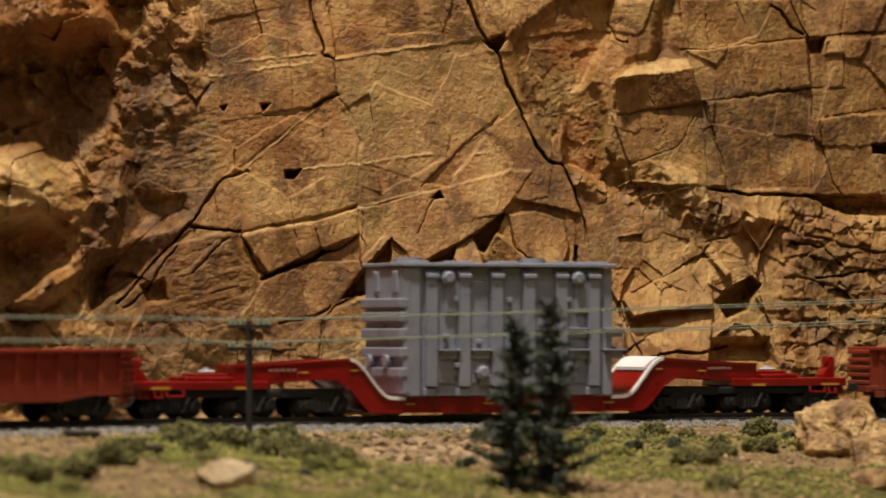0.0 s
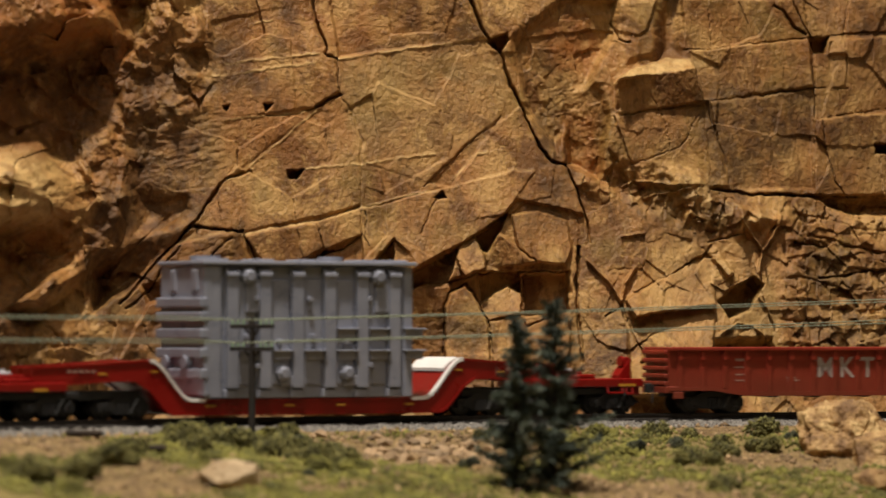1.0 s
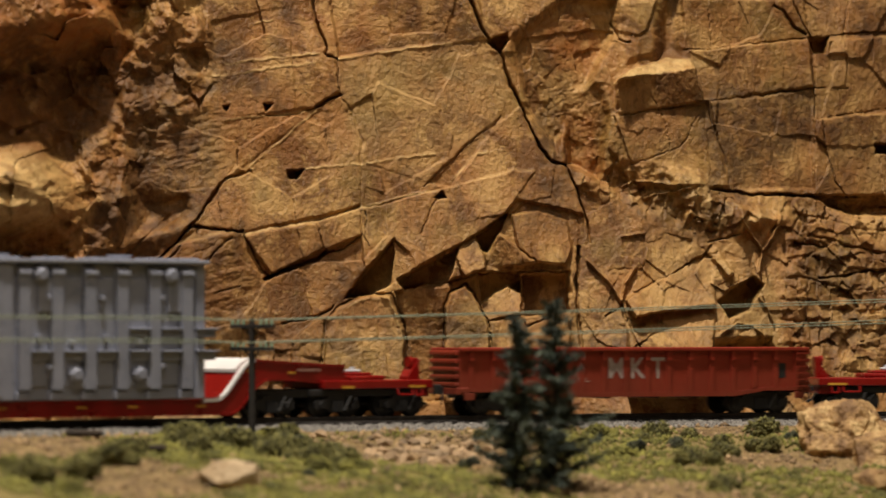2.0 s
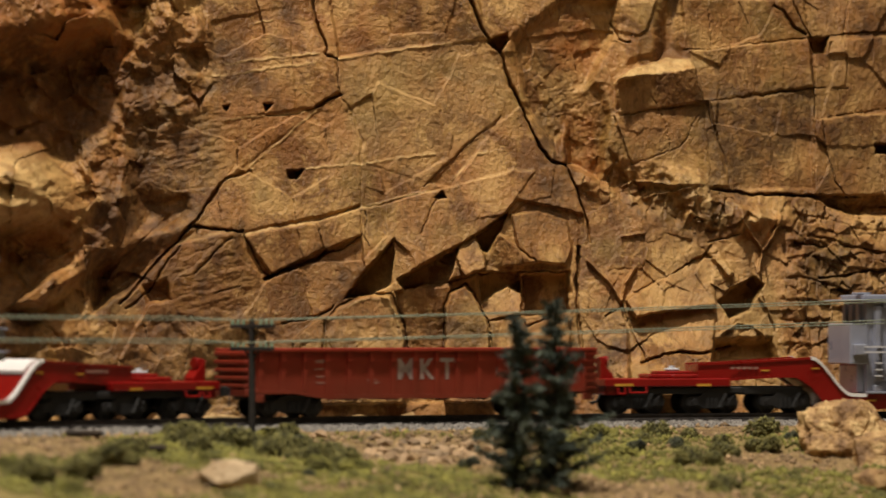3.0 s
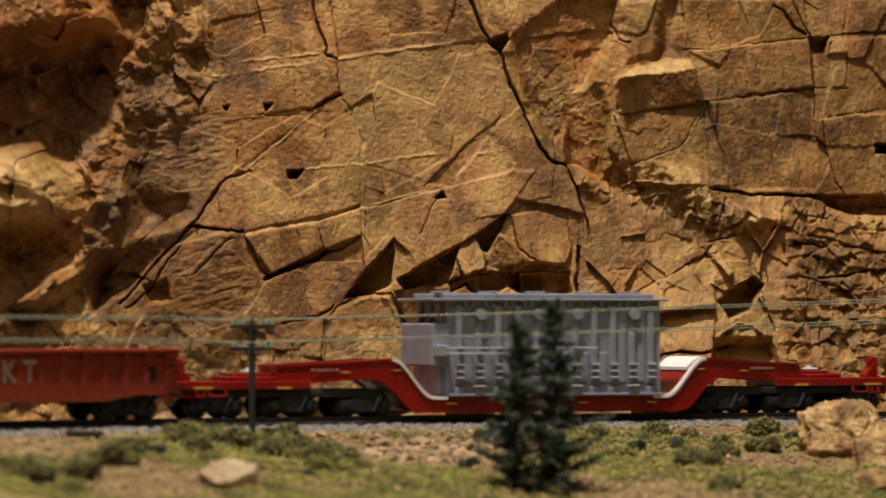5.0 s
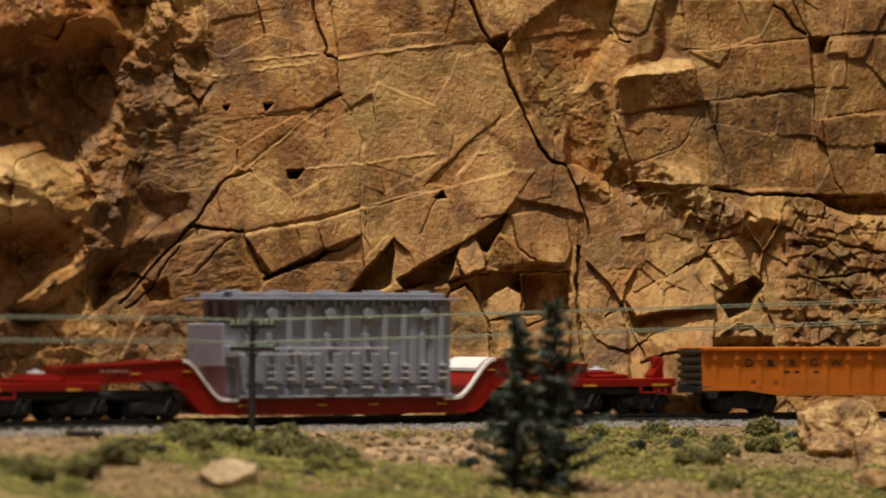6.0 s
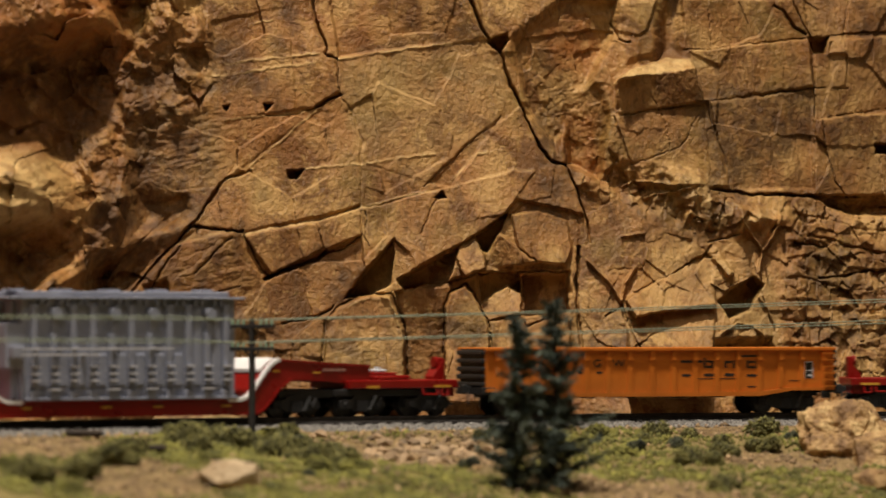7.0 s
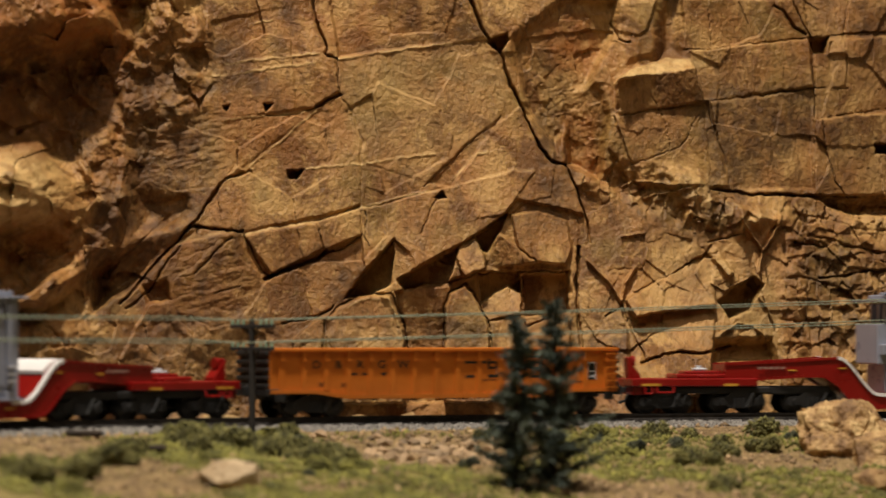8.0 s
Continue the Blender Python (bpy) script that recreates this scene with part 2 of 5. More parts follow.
def facets(x, y, size, tilt, lift, shift):
    """Broken planes: each cell of a jittered lattice is one tilted face."""
    px, py = x / size, y / size
    ci, cj = np.floor(px).astype(int), np.floor(py).astype(int)
    best = np.full(x.shape, 9.0)
    out, tone = np.zeros(x.shape), np.zeros(x.shape)
    for di in (-1, 0, 1):
        for dj in (-1, 0, 1):
            a, b = ci + di, cj + dj
            r1, r2 = LATTICE[(a + shift) % 256, b % 256], LATTICE[(b + 3 * shift) % 256, (a + 91) % 256]
            r3, r4 = LATTICE[(a + 53) % 256, (b + shift) % 256], LATTICE[(a + 11) % 256, (b + 7 + shift) % 256]
            dx, dy = px - (a + 0.1 + 0.8 * r1), py - (b + 0.1 + 0.8 * r2)
            d = dx * dx + dy * dy
            near = d < best
            h = size * tilt * ((r3 - 0.5) * dx * 2 + (r4 - 0.5) * dy * 2) + lift * (r1 + r4 - 1)
            best, out, tone = np.where(near, d, best), np.where(near, h, out), np.where(near, r2, tone)
    return out, tone


def rock_wall():
    """The cliff: leaning slabs parted by joints, broken zones and a crumpled foot, in millimetres along the wall and up."""
    us = np.concatenate([np.arange(-500, -222, 6.0), np.arange(-222, 240, 0.42), np.arange(240, 700, 6.0)])
    zs = np.concatenate([np.arange(-24, -8, 4.0), np.arange(-8, 192, 0.42), np.arange(192, 320, 6.0)])
    u, z = np.meshgrid(us, zs, indexing="ij")
    wu = u + 0.9 * fbm(u, z, 9, 3, 3.0) + 0.45 * fbm(u, z, 2.2, 2, 9.0)
    wz = z + 0.9 * fbm(u, z, 9, 3, 31.0) + 0.45 * fbm(u, z, 2.2, 2, 23.0)
    h = 5 * fbm(u, z, 90, 3, 1.0)
    # the broken foot stands out farther than the slabs above it
    h = h + 0.16 * np.clip(95 - z, 0, 100) * np.clip((u - 60) / 30, 0, 1) + (0.12 * np.clip((u + 90) / 25, 0, 1) - 0.16 * np.clip((-80 - u) / 25, 0, 1)) * np.clip(35 - z, 0, 40)
    h = h + 0.5 * np.clip(-135 - u, 0, 90)
    slab, joints, pale_lit_edges = np.full(u.shape, 2.0), np.zeros(u.shape), np.zeros(u.shape)

    def edge(points):
        """Distance from a broken line."""
        best = np.full(u.shape, 1e3)
        for (x0, y0), (x1, y1) in zip(points, points[1:]):
            ex, ey = x1 - x0, y1 - y0
            t = np.clip(((wu - x0) * ex + (wz - y0) * ey) / (ex * ex + ey * ey), 0, 1)
            best = np.minimum(best, np.hypot(wu - x0 - t * ex, wz - y0 - t * ey))
        return best

    def patch(soft, *points):
        """1 inside a convex outline, falling to 0 over the soft distance."""
        cx, cy = sum(p[0] for p in points) / len(points), sum(p[1] for p in points) / len(points)
        inside = np.full(u.shape, 1e3)
        for (x0, y0), (x1, y1) in zip(points, points[1:] + points[:1]):
            nx, ny = y0 - y1, x1 - x0
            k = math.hypot(nx, ny)
            side = 1 if nx * (cx - x0) + ny * (cy - y0) > 0 else -1
            inside = np.minimum(inside, side * (nx * (wu - x0) + ny * (wz - y0)) / k)
        f = np.clip(inside / soft + 0.5, 0, 1)
        return f * f * (3 - 2 * f)

    def crack(width, depth, *points):
        nonlocal joints
        w = width * (0.55 + 0.6 * value_noise(u / 7 + 3, z / 7))
        f = np.clip(1.3 - 2.2 * edge(points) / w, 0, 1)
        joints = joints - depth * f * f * (3 - 2 * f)

    def seam(width, lift, *points):
        """A thin pale seam, standing a little proud, with ledge light painted into it."""
        nonlocal joints, pale_lit_edges
        f = np.clip(1.4 - 2 * edge(points) / width, 0, 1) * np.clip(1.6 * value_noise(u / 6 + 40, z / 6) - 0.1, 0, 1)
        joints, pale_lit_edges = joints + lift * f, np.maximum(pale_lit_edges, f)

    def block(lift, across, up, soft, *points):
        nonlocal slab
        cx, cy = sum(p[0] for p in points) / len(points), sum(p[1] for p in points) / len(points)
        m = patch(soft, *points)
        slab = slab * (1 - m) + m * (lift + across * (wu - cx) + up * (wz - cy))

    # where the stone is broken up rather than slabby
    rough = np.clip(
        1.0 * patch(8, (-293.1, 237.2), (-113.1, 245.4), (-105.2, 131.9), (-115.0, 121.0), (-134.5, 114.7), (-288.3, 112.1))
        + 1.0 * patch(8, (-288.5, 116.6), (-132.1, 117.1), (-163.3, -14.9), (-283.6, -13.6))
        + 0.10 * patch(8, (66.9, 71.6), (72.5, 96.1), (118.2, 96.7), (307.0, 91.4), (302.5, -20.0), (66.1, -17.4))
        + 0.16 * patch(10, (30.4, 161.8), (57.2, 192.5), (82.8, 193.3), (83.7, 143.3), (77.8, 93.8), (64.4, 88.7), (38.2, 130.0))
        + 0.4 * patch(8, (-168.0, -19.3), (-157.3, 39.9), (-86.7, 38.8), (-70.0, 28.0), (-68.0, -22.1))
        + 0.08 * patch(6, (-72.0, -19.3), (-70.0, 34.0), (66.6, 36.5), (66.1, -22.1))
        , 0, 1)
    near_end = np.clip((-60 - u) / 30, 0, 1)
    f1, t1 = facets(wu, wz, 13, 0.7, 4.0, 5)
    f2, t2 = facets(wu, wz, 5.5, 0.9, 1.6, 19)
    f3, _ = facets(wu, wz, 2.4, 0.8, 0.5, 43)
    def crest(x, y, size, octaves, shift):
        """Sharp winding ridges between smooth hollows, up to 1."""
        return 1 - 2.4 * np.abs(fbm(x, y, size, octaves, shift, 0.42))

    # curled shards, smooth golden faces below them, and thin ledges at the far end
    shards = patch(10, (62.0, 92.0), (74.0, 120.0), (100.0, 108.0), (137.0, 97.0), (166.0, 92.0), (168.0, 62.0), (150.0, 68.0), (120.0, 70.0), (86.0, 58.0), (66.0, 52.0))
    ledges = patch(8, (158.0, 92.0), (300.0, 92.0), (300.0, 8.0), (150.0, 8.0), (158.0, 50.0))
    c1, c2 = crest(wu + 0.5 * wz, wz - 0.2 * wu, 34, 2, 5.0), crest(wu, wz, 9, 2, 33.0)
    c3 = crest(wu, wz, 5.0, 2, 61.0)
    h = h + shards * (6.5 * c1 + 2.4 * c2 + 0.5 * c3 + 0.35 * f1 + 0.3 * f2)
    beds = (wz + 0.07 * wu + 6.0 * fbm(wu, wz, 34, 4, 71.0)) / 9.5
    step = beds - np.floor(beds)
    lift = LATTICE[np.floor(beds).astype(int) % 256, np.floor(wu / 26 + 0.6 * np.floor(beds)).astype(int) % 256]
    h = h + 0.6 * ledges * ((4.2 * lift - 1.2) * np.clip(step * 9, 0, 1) * np.clip((1 - step) * 14, 0, 1) - 1.0 * step + 0.4 * f1 + 0.6 * f2 + 1.6 * c2)
    h = h + rough * (f1 * (1 - 0.5 * near_end) + (0.6 * f2 + 0.35 * f3) * (1 - 0.8 * near_end) + near_end * 6 * (0.4 - np.abs(fbm(u + 0.4 * z, z, 16, 5, 88.0))) + (2.5 + 6 * near_end) * fbm(u, z, 15, 5, 6.0, 0.46) + 8 * near_end * fbm(u, z, 40, 3, 16.0))
    g1, g2 = facets(wu, wz, 31, 0.08, 0.2, 71)
    h = h + (1 - rough) * (g1 + 0.25 * fbm(u, z, 8, 4, 12.0) + 0.16 * f3)
    # large forms: overhang, hollow and outcrop at one end, leaning slabs, the crumpled foot
    block(11, 0, -0.25, 16, (-269.7, 238.3), (-145.5, 243.9), (-143.9, 157.2), (-159.5, 142.6), (-266.4, 142.4))
    block(-12, 0, 0.1, 18, (-210.0, 143.7), (-146.3, 157.1), (-149.4, 123.9), (-163.5, 102.5), (-209.0, 106.5))
    block(26, -0.15, -0.3, 20, (-265.0, 102.2), (-180.4, 104.6), (-164.4, 90.8), (-167.7, 74.5), (-263.9, 71.4))
    block(-4, 0, 0.1, 16, (-208.2, 76.5), (-165.3, 76.8), (-145.7, 58.4), (-157.3, 39.9), (-207.2, 39.9))
    block(10, -0.2, -0.5, 5, (-183.7, 44.5), (-170.9, 56.0), (-155.5, 67.6), (-154.1, 58.4), (-174.2, 43.3))
    block(-9, 0.3, 0.0, 5, (-146.6, 171.4), (-131.8, 171.9), (-134.0, 155.1), (-143.7, 145.3))
    block(-4, 0.25, 0.5, 6, (-154.1, 58.4), (-114.4, 80.8), (-110.6, 78.5), (-135.9, 53.8), (-152.6, 43.4))
    block(-3, 0.2, 0.45, 10, (-136.6, 92.3), (-110.9, 93.8), (-114.3, 79.7), (-133.9, 77.1))
    block(2.4, 0.03, -0.03, 1.5, (-104.4, 163.1), (-59.1, 174.0), (-48.7, 147.6), (-47.3, 134.3), (-57.5, 128.1), (-97.6, 122.0), (-104.0, 136.7))
    block(2.5, 0.0, -0.05, 3, (-47.4, 148.1), (19.9, 159.6), (30.4, 139.6), (26.4, 126.0), (-7.5, 96.3), (-37.0, 104.4), (-44.8, 128.3))
    block(2.0, 0.05, 0.1, 1.3, (-54.1, 188.9), (12.1, 191.0), (20.4, 160.1), (-47.4, 149.1))
    block(2.5, 0.04, -0.05, 1.3, (-109.4, 78.5), (-98.5, 95.9), (-57.5, 126.9), (-42.2, 126.0), (-37.0, 104.4), (-36.9, 86.4), (-89.6, 74.7))
    block(3.8, 0, -0.04, 1.3, (-37.0, 104.4), (1.6, 94.8), (-36.9, 85.2))
    block(3.5, 0, -0.08, 1.3, (4.1, 95.3), (27.7, 126.1), (40.8, 123.9), (56.6, 103.3), (65.7, 83.8))
    block(5, 0, -0.05, 1.3, (-88.3, 73.3), (-57.1, 79.7), (-53.2, 68.4), (-76.9, 56.9))
    block(5.6, 0.0, -0.05, 1.0, (-57.1, 79.7), (-36.9, 84.9), (-36.8, 74.4), (-53.2, 67.2))
    block(6, 0.0, -0.05, 1.0, (-36.9, 84.9), (32.8, 102.5), (42.0, 101.9), (28.8, 83.5), (4.1, 68.8), (-20.2, 56.2), (-35.5, 59.0))
    block(3, -0.05, 0.06, 1.3, (-149.4, 3.2), (-128.5, 49.2), (-119.1, 69.8), (-93.3, 74.7), (-81.9, 58.7), (-83.8, 2.7))
    block(-5, -0.15, 0.1, 5, (31.8, 159.4), (57.1, 177.5), (81.3, 178.2), (79.8, 163.1), (52.7, 113.0), (39.5, 127.5))
    block(-8, 0.35, 0.3, 4, (56.8, 137.7), (72.9, 140.6), (76.8, 128.2), (72.5, 98.6), (57.9, 105.8))
    block(4, 0, 0, 4, (82.7, 178.2), (104.4, 178.9), (105.5, 156.3), (86.4, 150.8))
    block(-6, 0, 0.1, 8, (101.3, 152.4), (103.7, 183.9), (112.7, 184.2), (110.9, 155.2))
    block(9, 0.05, 0.45, 1.0, (80.4, 140.7), (81.5, 142.7), (123.7, 149.7), (124.8, 133.7), (105.1, 130.3), (81.3, 127.1))
    block(8.5, 0, -1.3, 0.8, (80.9, 141.5), (86.9, 146.3), (104.9, 153.3), (123.7, 151.2), (123.9, 149.2))
    block(4, 0, 0.02, 1.3, (76.6, 113.4), (81.3, 127.1), (124.2, 133.7), (134.6, 96.9), (88.5, 96.3))
    block(3, 0, 0.13, 1.3, (112.6, 179.1), (172.2, 180.9), (175.2, 164.1), (115.0, 156.5))
    block(4, 0.06, 0.1, 1.3, (115.0, 156.0), (174.6, 163.1), (176.4, 141.6), (122.9, 134.6))
    block(2, -0.1, 0.1, 1.3, (125.6, 133.7), (175.8, 140.3), (175.9, 96.2), (134.5, 95.7))
    block(4, 0, 0.13, 1.3, (176.6, 127.6), (178.8, 161.9), (251.6, 169.0), (250.5, 134.2))
    block(5, 0, 0.11, 1.3, (176.6, 127.1), (250.5, 134.2), (249.2, 94.6), (175.8, 93.7))
    block(4, 0, 0.12, 1.3, (193.0, 166.1), (194.8, 181.6), (252.2, 185.9), (251.6, 169.0))
    # fallen and jutting blocks low on the wall
    block(-13, 0.2, 0.2, 1.2, (-43.8, 47.6), (-35.5, 59.0), (-22.3, 72.4), (-16.4, 66.7), (-24.0, 53.1), (-34.2, 49.0))
    block(3, 0.5, 0.1, 1.0, (-24.0, 52.9), (-22.3, 72.4), (-10.0, 62.0), (-20.2, 54.8))
    block(-9, 0.1, 0.3, 1.2, (-20.2, 55.2), (-6.2, 62.7), (6.7, 68.3), (4.1, 59.2), (1.5, 53.9), (-16.4, 50.5))
    block(-10, 0.2, 0.2, 1.0, (13.4, 73.7), (29.4, 83.7), (25.4, 75.7), (19.7, 67.4), (16.5, 68.9))
    block(6, 0.2, -0.35, 1.0, (5.7, 64.9), (8.0, 70.7), (14.5, 74.4), (17.8, 66.9), (19.1, 60.2), (9.3, 56.8))
    block(5, 0.45, 0.35, 1.0, (18.6, 61.7), (21.2, 67.9), (25.4, 75.7), (42.6, 62.8), (22.2, 60.2))
    block(6, -0.1, -0.1, 1.2, (31.4, 83.5), (41.9, 85.0), (56.9, 81.3), (59.5, 69.2), (56.8, 61.9), (43.1, 62.8), (34.8, 69.0))
    block(-3, 0, 0.2, 2, (-17.7, 51.4), (17.0, 57.8), (58.4, 59.0), (58.8, 49.8), (-16.4, 43.6))
    block(-7, 0.0, 0.25, 1.2, (-21.4, 50.0), (4.0, 53.5), (2.0, 4.0), (-15.8, 4.0))
    block(-9, 0.1, 0.4, 1.2, (14.9, 58.6), (34.6, 58.6), (35.4, 43.0), (17.7, 46.0))
    block(3, 0.35, -0.3, 0.8, (17.7, 46.5), (29.2, 52.3), (35.4, 49.7), (35.3, 41.0), (21.1, 38.2))
    block(-9, 0.05, 0.3, 1.0, (36.2, 57.6), (57.1, 58.2), (57.8, 42.0), (37.7, 39.1))
    block(5, 0.05, -0.05, 1.2, (21.5, 37.4), (36.5, 40.4), (58.0, 39.0), (57.9, 4.0), (23.1, 4.0))
    block(8, 0.3, 0.08, 1.0, (-71.0, 4.0), (-66.5, 30.2), (-58.4, 37.6), (-51.7, 40.9), (-53.5, 4.0))
    block(11, 0.12, 0.05, 1.0, (-52.2, 40.0), (-44.0, 45.0), (-34.6, 48.7), (-24.0, 48.5), (-17.8, 35.3), (-17.0, 4.0), (-54.5, 4.0))
    block(10, 0.2, -0.10, 0.9, (1.0, 44.3), (3.8, 49.6), (10.0, 53.4), (13.6, 49.6), (19.8, 39.1), (22.6, 4.0), (0.5, 4.0))
    block(8, 0, -0.45, 1.5, (85.2, 40.1), (117.5, 50.0), (125.4, 40.2), (122.2, 6.1), (84.8, 6.4))
    block(6, -0.1, -0.45, 1.0, (83.9, 47.4), (123.2, 67.2), (126.3, 62.3), (126.1, 45.1), (87.9, 40.1))
    block(5, 0.3, -0.2, 0.8, (123.2, 67.6), (127.3, 69.6), (135.2, 58.6), (132.5, 57.4))
    block(-14, 0.1, 0.2, 1.5, (127.7, 47.0), (145.3, 57.4), (149.6, 53.7), (142.3, 43.1), (133.0, 39.7))
    block(-8, 0, 0.2, 4, (125.2, 29.2), (152.4, 30.4), (155.0, 20.6), (125.1, 20.7))
    block(-9, 0, 0.35, 1.5, (175.8, 91.9), (249.1, 92.8), (248.9, 84.4), (192.4, 85.1))
    block(-8, 0, 0, 1, (20.4, 158.1), (30.2, 161.8), (30.4, 158.9), (26.7, 152.6))
    block(-8, 0, 0, 1, (174.1, 162.6), (184.2, 163.9), (182.3, 156.9), (177.3, 156.6))
    block(-8, 0, 0, 1, (205.8, 116.5), (214.3, 117.2), (214.2, 112.4), (206.5, 112.5))
    block(-6, 0, 0, 0.8, (-3.1, 90.4), (-0.5, 93.3), (1.6, 90.4))
    block(-6, 0, 0, 0.8, (-69.9, 101.0), (-62.8, 101.6), (-66.1, 97.7), (-69.8, 97.7))
    block(-5, 0, 0, 0.8, (-81.2, 128.3), (-77.2, 128.6), (-79.6, 125.5))
    block(-5, 0, 0, 0.8, (-98.9, 127.7), (-96.4, 128.0), (-97.7, 125.8))
    block(5, 0.2, -0.3, 1.2, (183.7, 156.2), (184.4, 160.8), (188.2, 164.7), (192.7, 164.1), (193.3, 156.4))
    block(4, 0.1, 0.0, 1.2, (183.7, 155.7), (193.3, 155.9), (192.4, 143.2), (185.3, 140.5))
    # open joints, deep ones first
    crack(1.8, 9, (11.5, 178.6), (17.3, 165.2), (22.0, 159.1), (26.5, 153.1), (29.6, 143.3), (33.0, 136.0), (39.5, 123.8), (44.7, 112.9), (50.0, 106.9), (56.6, 105.2))
    crack(1.2, 7, (56.6, 105.7), (58.7, 100.9), (63.1, 89.9), (67.0, 81.4), (68.2, 71.7))
    crack(1.6, 7, (-59.9, 176.5), (-58.8, 166.8), (-55.7, 159.5), (-52.6, 153.6), (-53.1, 150.9), (-48.2, 148.3))
    crack(0.8, 4, (-48.2, 148.3), (-47.9, 137.9), (-46.8, 133.1))
    crack(1.8, 6, (-46.3, 133.1), (-51.9, 131.5), (-57.5, 128.1))
    crack(1.0, 2, (-57.0, 128.1), (-65.0, 125.3), (-80.1, 123.8))
    crack(1.8, 1.0, (-46.3, 131.9), (-40.9, 126.0), (-37.0, 114.0), (-37.5, 104.4))
    crack(1.6, 7, (-87.4, 100.5), (-97.3, 96.8), (-101.0, 92.8), (-110.6, 79.0), (-117.2, 71.7), (-133.5, 55.7), (-141.8, 44.5))
    crack(1.6, 7, (-110.6, 76.9), (-100.7, 75.6), (-89.6, 75.4))
    crack(0.8, 5, (-89.1, 74.2), (-84.5, 65.8), (-81.4, 59.2), (-78.2, 56.4))
    crack(2.3, 8, (-79.4, 55.5), (-72.0, 58.8), (-64.5, 61.2), (-57.0, 63.6), (-53.0, 66.7))
    crack(0.8, 4, (-53.0, 66.7), (-44.4, 68.4), (-36.8, 74.4))
    crack(1.2, 4, (-116.6, 68.9), (-123.8, 59.7), (-131.0, 50.4), (-139.3, 42.7))
    crack(0.8, 3.5, (-94.0, 72.8), (-101.8, 65.7), (-110.3, 58.1))
    crack(0.6, 3, (-55.9, 80.7), (-55.0, 73.1), (-54.0, 67.9))
    crack(0.6, 3, (-34.3, 84.0), (-35.1, 73.3), (-33.0, 69.7))
    crack(0.6, 1.8, (26.9, 126.5), (22.4, 121.1), (17.2, 117.8), (10.6, 111.9), (4.1, 106.2), (-2.3, 101.2), (-8.3, 95.6))
    crack(0.6, 2, (-0.5, 92.8), (-5.7, 84.3), (-10.0, 74.7))
    crack(1.2, 5, (-17.7, 51.4), (-1.0, 54.1), (17.0, 58.3), (43.1, 59.6), (57.8, 59.2))
    crack(1.8, 8, (63.2, 69.2), (61.5, 54.6), (61.9, 40.1), (63.8, 20.9))
    crack(0.8, 4, (36.6, 56.9), (36.2, 44.9), (37.8, 36.0))
    crack(1.0, 4, (37.8, 35.3), (49.5, 39.1))
    crack(1.4, 5, (-71.8, 37.2), (-56.8, 40.0), (-49.3, 44.3))
    crack(0.7, 3.375, (114.2, 156.5), (127.4, 157.3), (149.5, 160.4), (174.6, 163.6), (222.9, 168.5))
    crack(0.6, 2.25, (81.3, 126.8), (105.1, 130.3), (121.5, 133.6), (138.0, 135.7), (154.6, 138.3), (174.1, 140.7), (193.8, 141.7))
    crack(0.6, 3.0, (177.5, 127.4), (193.5, 129.7), (221.9, 134.4))
    crack(0.9, 3.375, (166.1, 182.0), (172.0, 170.7), (176.3, 163.2), (177.2, 140.3), (176.2, 96.2))
    crack(1.8, 6, (158.2, 177.4), (162.3, 175.5), (167.7, 168.0), (173.3, 165.1))
    crack(0.6, 2.25, (169.5, 182.1), (179.2, 176.5))
    crack(0.6, 3.0, (195.1, 182.9), (192.1, 166.1), (193.1, 148.3))
    crack(0.8, 4, (180.8, 126.5), (181.9, 112.6), (186.0, 100.1), (193.1, 92.1))
    crack(0.4, 2.25, (125.0, 180.8), (126.1, 164.4), (126.8, 156.8))
    crack(0.6, 2.25, (140.1, 178.7), (145.5, 169.4))
    crack(0.6, 1.65, (88.1, 105.7), (99.4, 109.3), (110.3, 113.5), (113.3, 116.5), (120.3, 127.8))
    crack(0.6, 1.35, (124.8, 132.9), (128.4, 119.2), (133.6, 104.4), (135.1, 95.7))
    crack(0.4, 2.25, (97.1, 135.6), (102.9, 125.8), (106.8, 110.9))
    crack(1.8, 8, (125.8, 95.6), (145.5, 93.6), (175.8, 92.9), (220.7, 93.0))
    crack(0.8, 4, (88.0, 49.9), (104.1, 57.2), (115.0, 63.4), (122.6, 67.1), (124.8, 70.1))
    crack(0.6, 3, (123.2, 71.6), (140.2, 76.2))
    crack(1.4, 6, (177.2, 57.1), (191.7, 58.6), (219.8, 61.8))
    crack(1.6, 6, (90.3, 20.3), (101.0, 23.9), (119.8, 24.6), (133.9, 27.5))
    crack(1.6, 1.6, (-152.8, 53.8), (-137.4, 67.8), (-121.7, 81.9))
    block(3, 0.3, 0.1, 4, (-154.8, 93.3), (-141.0, 94.6), (-138.5, 90.0), (-145.9, 72.4), (-153.1, 70.0))
    block(-5, 0.2, 0.3, 4, (-131.1, 86.1), (-114.5, 89.1), (-113.2, 83.9), (-124.1, 77.7))
    block(-2.5, 0.2, 0.3, 3, (-133.5, 52.7), (-122.3, 55.0), (-121.2, 46.9), (-130.4, 45.7))
    crack(0.9, 5, (-54.5, 21.3), (-53.0, 39.5), (-44.6, 45.4), (-34.8, 49.4), (-23.3, 49.6), (-16.8, 35.3), (-16.0, 15.0))
    crack(0.8, 5, (0.0, 25.0), (0.4, 44.3), (3.4, 50.4), (10.0, 54.4), (14.4, 49.8), (20.8, 38.6), (23.5, 15.0))
